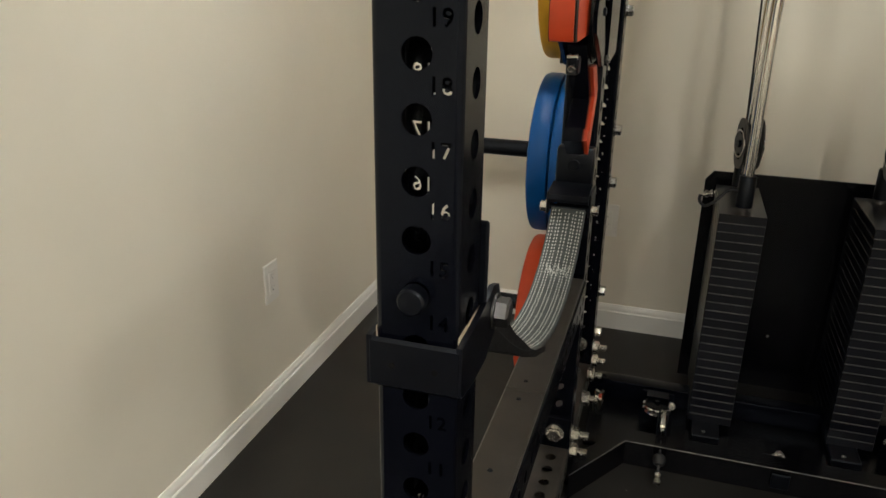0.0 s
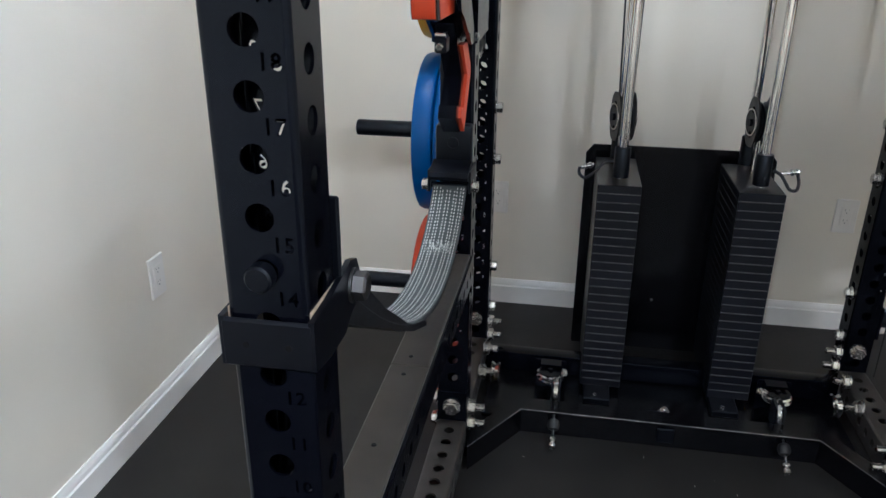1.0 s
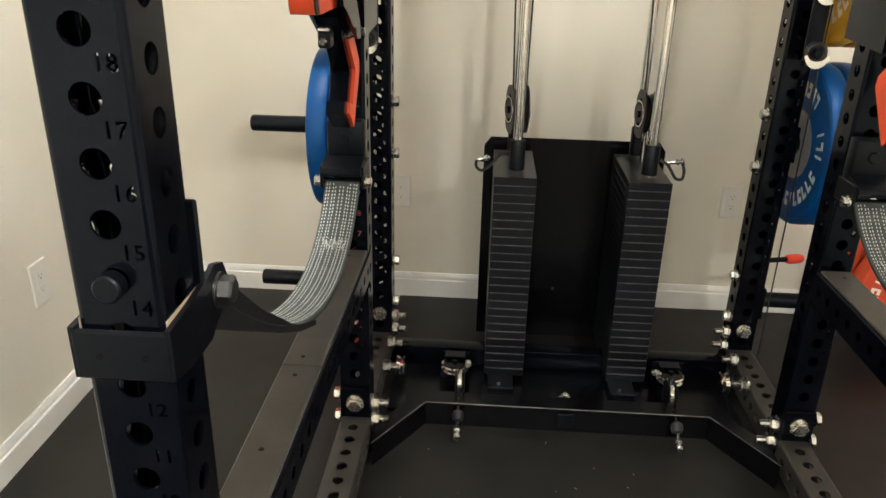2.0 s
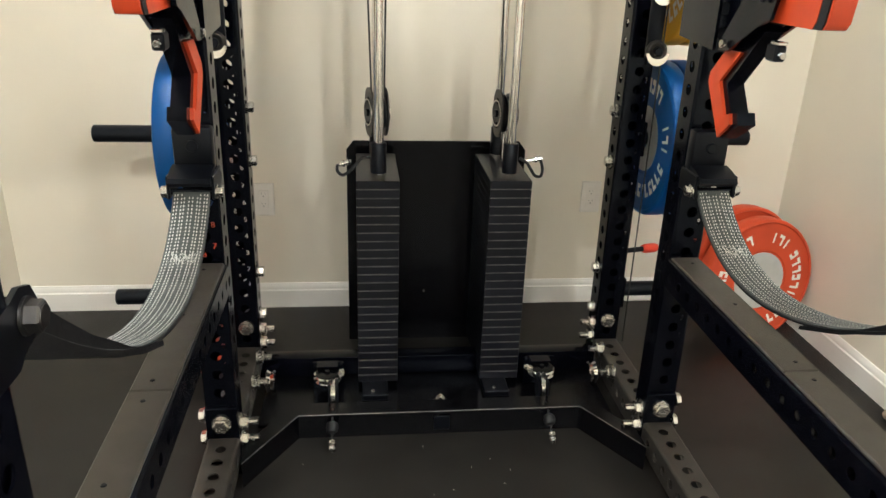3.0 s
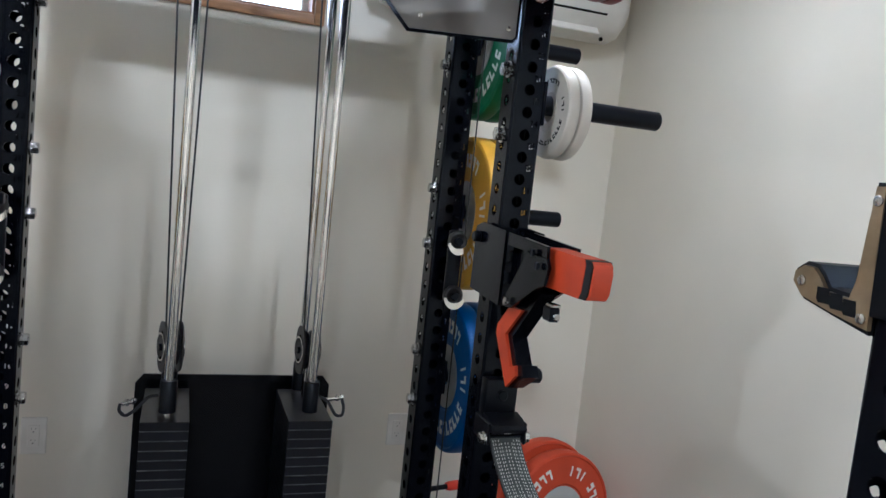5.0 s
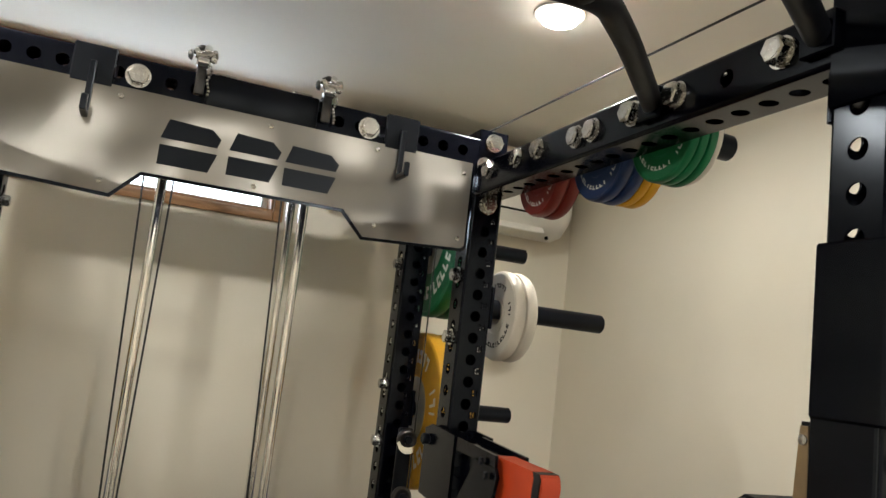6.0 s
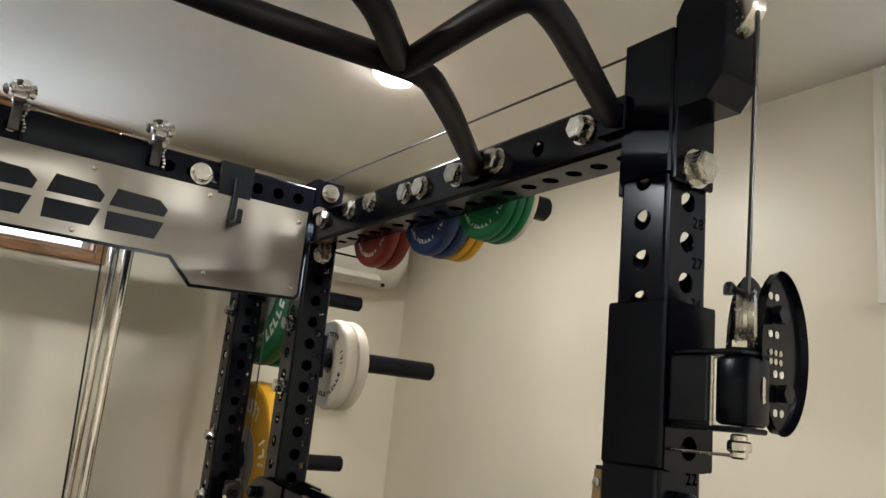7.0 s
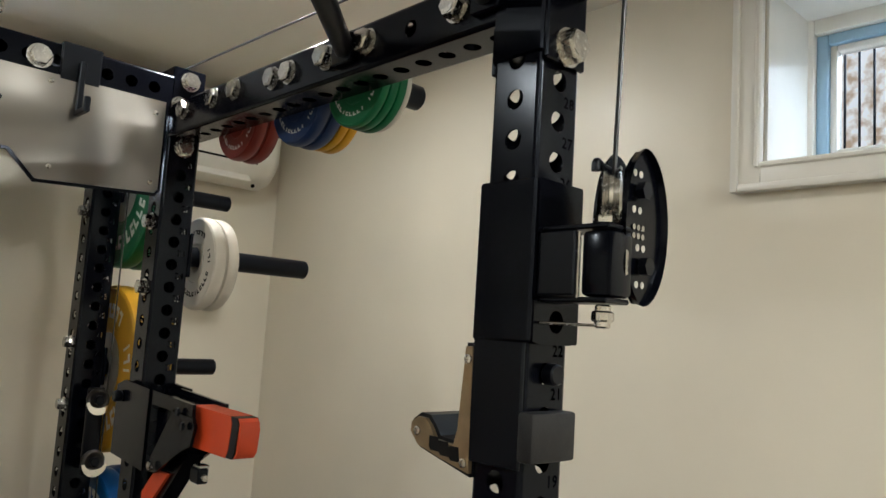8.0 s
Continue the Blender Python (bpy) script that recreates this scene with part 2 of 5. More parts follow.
# ---------------------------------------------------------------- mesh helpers
class Shape:
    """Vertices and faces of one mesh."""

    def __init__(self):
        self.v, self.f = [], []

    def add(self, verts, faces):
        k = len(self.v)
        self.v += [tuple(p) for p in verts]
        self.f += [tuple(i + k for i in face) for face in faces]
        return self

    def turn(self, m):
        self.v = [tuple(m @ Vector(p)) for p in self.v]
        return self

    def box(self, lo, hi, c=0.0):
        """A box with chamfered edges."""
        (x0, y0, z0), (x1, y1, z1) = lo, hi
        c = min(c, 0.45 * (x1 - x0), 0.45 * (y1 - y0), 0.45 * (z1 - z0))
        if c <= 0:
            return self.add([(x, y, z) for x in (x0, x1) for y in (y0, y1) for z in (z0, z1)],
                            [(0, 1, 3, 2), (4, 6, 7, 5), (0, 4, 5, 1), (2, 3, 7, 6), (0, 2, 6, 4), (1, 5, 7, 3)])
        b = bmesh.new()
        r = bmesh.ops.create_cube(b, size=1.0)
        for q in r["verts"]:
            q.co = Vector((x0 + (q.co.x + 0.5) * (x1 - x0), y0 + (q.co.y + 0.5) * (y1 - y0), z0 + (q.co.z + 0.5) * (z1 - z0)))
        bmesh.ops.bevel(b, geom=b.edges[:], offset=c, segments=1 if c < 0.004 else 2, affect="EDGES", profile=0.5)
        b.verts.ensure_lookup_table()
        for i, q in enumerate(b.verts):
            q.index = i
        self.add([q.co[:] for q in b.verts], [[q.index for q in f.verts] for f in b.faces])
        b.free()
        return self

    def lathe(self, base, axis, profile, n=24):
        """Turns (radius, height) pairs round an axis from base."""
        q = Vector(axis).normalized().to_track_quat("Z", "Y").to_matrix()
        base = Vector(base)
        verts, faces = [], []
        for r, h in profile:
            for i in range(n):
                a = 2 * math.pi * i / n
                verts.append(base + q @ Vector((r * math.cos(a), r * math.sin(a), h)))
        for j in range(len(profile) - 1):
            for i in range(n):
                k = (i + 1) % n
                faces.append((j * n + i, j * n + k, (j + 1) * n + k, (j + 1) * n + i))
        if profile[0][0] > 1e-6 and profile[0] != profile[-1]:
            faces.append(tuple(range(n))[::-1])
        if profile[-1][0] > 1e-6 and profile[0] != profile[-1]:
            faces.append(tuple((len(profile) - 1) * n + i for i in range(n)))
        return self.add(verts, faces)

    def rod(self, a, b, r, n=16, c=0.0):
        a, b = Vector(a), Vector(b)
        h = (b - a).length
        pr = [(r, 0), (r, h)] if c <= 0 else [(r - c, 0), (r, c), (r, h - c), (r - c, h)]
        return self.lathe(a, b - a, pr, n)

    def pipe(self, pts, r, n=12, smooth=6):
        """A round tube along a rounded path."""
        pts = [Vector(p) for p in pts]
        path = [pts[0]]
        for i in range(1, len(pts) - 1):
            p0, p1, p2 = pts[i - 1], pts[i], pts[i + 1]
            d = min((p1 - p0).length, (p2 - p1).length) * 0.45
            s, e = p1 + (p0 - p1).normalized() * d, p1 + (p2 - p1).normalized() * d
            for k in range(smooth + 1):
                t = k / smooth
                path.append((1 - t) ** 2 * s + 2 * t * (1 - t) * p1 + t * t * e)
        path.append(pts[-1])
        verts, faces = [], []
        up = None
        for i, p in enumerate(path):
            d = (path[min(i + 1, len(path) - 1)] - path[max(i - 1, 0)]).normalized()
            if up is None:
                up = d.orthogonal().normalized()
            up = (up - d * up.dot(d)).normalized()
            side = d.cross(up)
            for k in range(n):
                a = 2 * math.pi * k / n
                verts.append(p + r * (math.cos(a) * up + math.sin(a) * side))
        for i in range(len(path) - 1):
            for k in range(n):
                m = (k + 1) % n
                faces.append((i * n + k, i * n + m, (i + 1) * n + m, (i + 1) * n + k))
        faces.append(tuple(range(n))[::-1])
        faces.append(tuple((len(path) - 1) * n + k for k in range(n)))
        return self.add(verts, faces)

    def slab(self, outline, to3d, depth):
        """A flat outline, given thickness along to3d's third axis."""
        n = len(outline)
        verts = [to3d(u, w, 0) for u, w in outline] + [to3d(u, w, depth) for u, w in outline]
        faces = [tuple(range(n))[::-1], tuple(range(n, 2 * n))] + [(i, (i + 1) % n, n + (i + 1) % n, n + i) for i in range(n)]
        return self.add(verts, faces)

    def mesh(self, name, angle=35):
        m = bpy.data.meshes.new(name)
        m.from_pydata(self.v, [], self.f)
        b = bmesh.new()
        b.from_mesh(m)
        bmesh.ops.recalc_face_normals(b, faces=b.faces[:])
        b.to_mesh(m)
        b.free()
        m.shade_smooth()
        m.set_sharp_from_angle(angle=radians(angle))
        return m


def thing(name, at, label, category, group="", kind=""):
    ob = new(name)
    ob.empty_display_size = 0.05
    ob.matrix_basis = Matrix.Translation(at)
    return tagged(ob, label, category, group, kind)


def part(name, shape, material, parent=None, label="", kind=""):
    m = shape if isinstance(shape, bpy.types.Mesh) else shape.mesh(name)
    if not m.materials:
        m.materials.append(material)
    ob = new(name, m)
    if parent is not None:
        ob.parent = parent
        ob.matrix_parent_inverse = parent.matrix_basis.inverted() if parent.type == "EMPTY" else Matrix.Identity(4)
    return tagged(ob, label=label, kind=kind)


def structure(name, shape, material, label, category):
    return tagged(part(name, shape, material), label, category, kind="structure")


# ---------------------------------------------------------------- the room
TH = 0.30


def wall_with_hole(axis, at, outward, span, hole, top=CEIL):
    """A thick wall across the room with one rectangular opening."""
    (a0, a1), (h0, h1, z0, z1) = span, hole
    s = Shape()

    def block(p, q, zl, zh):
        lo, hi = sorted((at, at + outward * TH))
        if axis == "y":
            s.box((p, lo, zl), (q, hi, zh))
        else:
            s.box((lo, p, zl), (hi, q, zh))
    block(a0, h0, -0.05, top)
    block(h1, a1, -0.05, top)
    block(h0, h1, -0.05, z0)
    block(h0, h1, z1, top)
    return s


WB = (-0.78, 0.197, 1.807, 2.186)   # opening of the back window: x0, x1, z0, z1
WR = (-0.62, 0.057, 1.771, 2.150)   # opening of the side window: y0, y1, z0, z1
structure("floor", Shape().box((LEFT - TH, FRONT - TH, -0.05), (RIGHT + TH, BACK + TH, 0.0)), FLOOR,
          "black speckled rubber gym floor", "floor")
structure("ceiling", Shape().box((LEFT - TH, FRONT - TH, CEIL), (RIGHT + TH, BACK + TH, CEIL + 0.1)), CEILING,
          "plain cream painted flat ceiling", "ceiling")
structure("wall_north", wall_with_hole("y", BACK, 1, (LEFT - TH, RIGHT + TH), WB), WALL,
          "cream painted wall with a high window", "wall")
structure("wall_east", wall_with_hole("x", RIGHT, 1, (FRONT, BACK), WR), WALL,
          "cream painted wall with a deep-set high window", "wall")
structure("wall_west", Shape().box((LEFT - TH, FRONT, -0.05), (LEFT, BACK, CEIL)), WALL, "cream semi-gloss painted wall", "wall")
structure("wall_south", Shape().box((LEFT - TH, FRONT - TH, -0.05), (RIGHT + TH, FRONT, CEIL)), WALL, "plain cream painted wall", "wall")


def skirting(a, b, inward):
    """A moulded baseboard from a to b: a flat board, a step and a rounded cap."""
    a, b, inward = Vector(a), Vector(b), Vector(inward)
    prof = [(0, 0), (0.014, 0), (0.014, 0.066), (0.010, 0.070), (0.010, 0.079), (0.007, 0.086), (0.004, 0.093), (0, 0.093)]
    s = Shape()
    n = len(prof)
    verts = [p + inward * u + Vector((0, 0, w)) for p in (a, b) for u, w in prof]
    s.add(verts, [(i, (i + 1) % n, n + (i + 1) % n, n + i) for i in range(n)] + [tuple(range(n)), tuple(range(n, 2 * n))])
    return s


structure("baseboard_north", skirting((LEFT + 0.014, BACK, 0), (RIGHT - 0.014, BACK, 0), (0, -1, 0)), TRIM, "white moulded baseboard along the wall", "baseboard")
structure("baseboard_west", skirting((LEFT, FRONT, 0), (LEFT, BACK, 0), (1, 0, 0)), TRIM, "white moulded baseboard along the wall", "baseboard")
structure("baseboard_east", skirting((RIGHT, FRONT, 0), (RIGHT, BACK, 0), (-1, 0, 0)), TRIM, "white moulded baseboard along the wall", "baseboard")


def frame_bars(s, plane, u0, u1, w0, w1, width, d0, d1, c=0.004):
    """Four bars round a rectangle; plane 'y': u is x, 'x': u is y; d0 to d1 is the depth."""
    def bar(a, b, lo, hi):
        if plane == "y":
            s.box((a, d0, lo), (b, d1, hi), c)
        else:
            s.box((d0, a, lo), (d1, b, hi), c)
    bar(u0, u1, w0 - width, w0)
    bar(u0, u1, w1, w1 + width)
    bar(u0 - width, u0, w0 - width, w1 + width)
    bar(u1, u1 + width, w0 - width, w1 + width)
    return s


# back window: varnished wood casing, pale daylight behind
win = tagged(new("window_1"), "high basement window with a varnished wood casing", "window", kind="structure")
win.matrix_basis = Matrix.Translation((WB[0], BACK, WB[2]))
part("window_frame", frame_bars(Shape(), "y", WB[0], WB[1], WB[2], WB[3], 0.032, BACK - 0.016, BACK - 0.001), WOOD, win, "varnished wooden casing")
part("window_head", Shape().box((WB[0] - 0.06, BACK - 0.030, CEIL - 0.030), (0.236, BACK - 0.017, CEIL - 0.004), 0.004), WOOD, win, "varnished wooden head board")
part("window_sash", frame_bars(Shape(), "y", WB[0] + 0.03, WB[1] - 0.03, WB[2] + 0.03, WB[3] - 0.03, 0.029, BACK + 0.10, BACK + 0.13), PLASTIC_W, win)
part("window_lining", frame_bars(Shape(), "y", WB[0] + 0.009, WB[1] - 0.009, WB[2] + 0.009, WB[3] - 0.009, 0.008, BACK + 0.001, BACK + 0.28, 0.0), WOOD, win)
pane = part("pane", Shape().box((WB[0] + 0.03, BACK + 0.112, WB[2] + 0.03), (WB[1] - 0.03, BACK + 0.116, WB[3] - 0.03)), GLASS, win)
pane.visible_shadow = False
structure("backdrop_north", Shape().box((WB[0] - 1.0, BACK + 1.2, 1.2), (WB[1] + 1.0, BACK + 1.22, 3.4)), OUTSIDE, "bright overcast daylight outside the window", "backdrop")

# side window: white stepped casing, deep white reveal, pale blue frame
win2 = tagged(new("window_2"), "deep-set high window with white casing and pale blue frame", "window", kind="structure")
win2.matrix_basis = Matrix.Translation((RIGHT, WR[0], WR[2]))
casing = frame_bars(Shape(), "x", WR[0], WR[1], WR[2], WR[3], 0.060, RIGHT - 0.020, RIGHT - 0.001)
frame_bars(casing, "x", WR[0] - 0.044, WR[1] + 0.044, WR[2] - 0.044, WR[3] + 0.044, 0.016, RIGHT - 0.029, RIGHT - 0.018)
frame_bars(casing, "x", WR[0], WR[1], WR[2], WR[3], 0.012, RIGHT - 0.025, RIGHT - 0.018)
part("window_casing", casing, TRIM, win2, "white stepped casing")
part("window_reveal", frame_bars(Shape(), "x", WR[0] + 0.006, WR[1] - 0.006, WR[2] + 0.006, WR[3] - 0.006, 0.005, RIGHT + 0.001, RIGHT + 0.225, 0.0), TRIM, win2)
part("window_frame", frame_bars(Shape(), "x", WR[0] + 0.066, WR[1] - 0.044, WR[2] + 0.058, WR[3] - 0.066, 0.0255, RIGHT + 0.222, RIGHT + 0.27), BLUE_FRAME, win2, "pale blue outer frame")
part("window_sash", frame_bars(Shape(), "x", WR[0] + 0.082, WR[1] - 0.060, WR[2] + 0.073, WR[3] - 0.082, 0.0155, RIGHT + 0.232, RIGHT + 0.265), TRIM, win2)
part("window_stop", frame_bars(Shape(), "x", WR[0] + 0.040, WR[1] - 0.018, WR[2] + 0.034, WR[3] - 0.040, 0.036, RIGHT + 0.208, RIGHT + 0.28), TRIM, win2)
pane = part("pane", Shape().box((RIGHT + 0.246, WR[0] + 0.08, WR[2] + 0.07), (RIGHT + 0.250, WR[1] - 0.058, WR[3] - 0.08)), GLASS, win2)
pane.visible_shadow = False
fence = thing("railing", (RIGHT + 0.6, -0.3, 1.6), "thin dark metal railing outside the window", "railing")
for i in range(44):
    fy = -1.3 + i * 0.036
    part("bar", Shape().rod((RIGHT + 0.6, fy, 1.60), (RIGHT + 0.6, fy, 2.75), 0.0034, 8), BLACK_SATIN, fence)
part("footing", Shape().box((RIGHT + 0.5, -1.5, 0.0), (RIGHT + 0.7, 0.5, 1.60), 0.005), CARD, fence)
part("rail", Shape().box((RIGHT + 0.59, -1.35, 1.62), (RIGHT + 0.61, 0.35, 1.65), 0.003), BLACK_SATIN, fence)
structure("backdrop_east", Shape().box((RIGHT + 3.0, -6.0, 0.0), (RIGHT + 3.02, 4.0, 5.5)), GARDEN, "blurred autumn garden outside the window", "backdrop")


def outlet(at, normal):
    """A flat rectangular socket in a screwless cover plate."""
    q = Vector(normal).to_track_quat("-Y", "Z").to_matrix().to_4x4()
    place = Matrix.Translation(at) @ q
    o = thing("wall_outlet", at, "white plastic wall outlet in a flat screwless cover plate", "outlet", "wall outlets")
    part("cover_plate", Shape().box((-0.0365, -0.006, -0.059), (0.0365, 0.0, 0.059), 0.004).turn(place), PLASTIC_W, o)
    insert = part("insert", Shape().box((-0.0168, -0.0078, -0.0335), (0.0168, -0.005, 0.0335), 0.0015).turn(place), PLASTIC_W, o)
    # slots are thin grey blocks, the shade of the openings in their colour
    for dz in (0.018, -0.018):
        s = Shape().box((-0.0065, -0.0082, dz + 0.002), (-0.0053, -0.0074, dz + 0.008)).box((0.0053, -0.0082, dz + 0.002), (0.0065, -0.0074, dz + 0.007))
        s.rod((0, -0.0082, dz - 0.005), (0, -0.0074, dz - 0.005), 0.0022, 8)
        part("slots", s.turn(place), SLOT_GREY, insert)


outlet((-0.547, BACK, 0.412), (0, -1, 0))
outlet((0.6165, BACK, 0.419), (0, -1, 0))
outlet((LEFT, 1.115, 0.404), (1, 0, 0))
outlet((RIGHT, 1.095, 0.438), (-1, 0, 0))

# fixtures are built at the assumed fill spots too
for lx, ly, watts in LAMP_SPOTS:
    d = thing("ceiling_light", (lx, ly, CEIL), "round recessed ceiling downlight, switched on, some added unseen for fill", "ceiling light", "recessed downlights")
    part("trim_ring", Shape().lathe((lx, ly, CEIL - 0.006), (0, 0, 1), [(0.048, 0.0), (0.060, 0.001), (0.062, 0.0055), (0.048, 0.0055), (0.048, 0.0)], 32), PLASTIC_W, d)
    part("diffuser", Shape().lathe((lx, ly, CEIL - 0.024), (0, 0, 1), [(0.030, 0.0), (0.042, 0.003), (0.0455, 0.009), (0.046, 0.022)], 32), DIFFUSER, d)


def air_conditioner():
    x0, x1, z0, z1, dy = 0.40, 1.245, 1.866, 2.166, 0.20
    a = thing("air_conditioner", (0.87, BACK, z0), "white wall-mounted split air conditioner, louvre shut", "air conditioner")
    prof = [(0, 0.02), (0.05, 0.0), (0.12, 0.008), (0.175, 0.05), (0.198, 0.09), (0.20, 0.25), (0.18, 0.29), (0.03, 0.30), (0, 0.30)]
    n = len(prof)
    rows = [(x0, 0.90), (x0 + 0.012, 0.97), (x0 + 0.035, 1.0), (x1 - 0.035, 1.0), (x1 - 0.012, 0.97), (x1, 0.90)]
    v = [(x, BACK - 0.001 - u * k, z0 + 0.15 + (w - 0.15) * (0.5 + 0.5 * k)) for x, k in rows for u, w in prof]
    f = [(i * n + j, i * n + (j + 1) % n, (i + 1) * n + (j + 1) % n, (i + 1) * n + j) for i in range(len(rows) - 1) for j in range(n)]
    f += [tuple(range(n)), tuple(range((len(rows) - 1) * n, len(rows) * n))]
    part("body", Shape().add(v, f), PLASTIC_W, a)
    tilt = Matrix.Translation((0, BACK - 0.150, z0 + 0.032)) @ Matrix.Rotation(radians(48), 4, "X")
    part("louvre", Shape().box((x0 + 0.08, -0.030, -0.006), (x1 - 0.10, 0.030, 0.003), 0.003).turn(tilt), PLASTIC_W, a)
    # solid dark bar paints the shade inside the air slot
    part("air_slot", Shape().box((x0 + 0.07, -0.004, -0.007), (x1 - 0.09, 0.012, 0.004)).turn(Matrix.Translation((0, BACK - 0.188, z0 + 0.075)) @ Matrix.Rotation(radians(60), 4, "X")), SLOT, a, "dark bar for the shade in the air slot")
    for sx in (x0 + 0.10, x1 - 0.07):
        part("screw_cap", Shape().rod((sx, BACK - 0.128, z0 + 0.005), (sx, BACK - 0.132, z0 + 0.0), 0.007, 10), SLOT, a)


air_conditioner()


# ---------------------------------------------------------------- the rack
PITCH, W, HALF = 0.0508, 0.0762, 0.0381
ZH = 0.2800                      # height of hole number 0 on the front faces
X, Y0, Y1, Y2 = 0.559, 0.0, 1.072, 1.525
TOP = 1.99


GLYPHS = {}


def glyph_loops(digit, height):
    """Outlines of one numeral in Blender's own font, centred."""
    if digit not in GLYPHS:
        c = bpy.data.curves.new("numeral", "FONT")
        c.body, c.size, c.align_x, c.align_y, c.resolution_u = digit, height * 1.4, "CENTER", "CENTER", 2
        c.offset = 0.0004
        ob = new("numeral", c)
        m = bpy.data.meshes.new_from_object(ob.evaluated_get(bpy.context.evaluated_depsgraph_get()))
        bpy.data.objects.remove(ob)
        b = bmesh.new()
        b.from_mesh(m)
        bmesh.ops.remove_doubles(b, verts=b.verts[:], dist=1e-6)
        rim = {e for e in b.edges if e.is_boundary}
        loops = []
        while rim:
            first = rim.pop()
            start, v = first.verts
            loop = [start.co.to_2d()]
            while v is not start:
                loop.append(v.co.to_2d())
                e = next(q for q in v.link_edges if q in rim)
                rim.remove(e)
                v = e.other_vert(v)
            loops.append(loop)
        b.free()
        bpy.data.meshes.remove(m)
        GLYPHS[digit] = loops
    return GLYPHS[digit]


def numbered_face(length, zs, half, wall, radius, n):
    """A flat strip with round holes and stencil-cut numerals beside them, as vertices and faces; x across, y along."""
    c = bpy.data.curves.new("strip", "CURVE")
    c.dimensions, c.fill_mode, c.extrude = "2D", "BOTH", wall / 2
    rings = [[(-half, 0.0), (half, 0.0), (half, length), (-half, length)]]
    for z in zs:
        rings.append([(radius * math.cos(2 * math.pi * k / n), z + radius * math.sin(2 * math.pi * k / n)) for k in range(n)])
    for number in range(1, 34):
        z = ZH + number * PITCH - PITCH / 2 + 0.001
        if z > length - 0.02:
            break
        digits = str(number)
        for k, digit in enumerate(digits):
            x = 0.0195 + (k - (len(digits) - 1) / 2) * 0.0108
            rings += [[(x + p.x, z + p.y) for p in loop] for loop in glyph_loops(digit, 0.0140)]
    for ring in rings:
        sp = c.splines.new("POLY")
        sp.points.add(len(ring) - 1)
        for p, (x, y) in zip(sp.points, ring):
            p.co = (x, y, 0, 1)
        sp.use_cyclic_u = True
    ob = new("strip", c)
    m = bpy.data.meshes.new_from_object(ob.evaluated_get(bpy.context.evaluated_depsgraph_get()))
    bpy.data.objects.remove(ob)
    verts, faces = [v.co.copy() for v in m.vertices], [tuple(f.vertices) for f in m.polygons]
    bpy.data.meshes.remove(m)
    return verts, faces


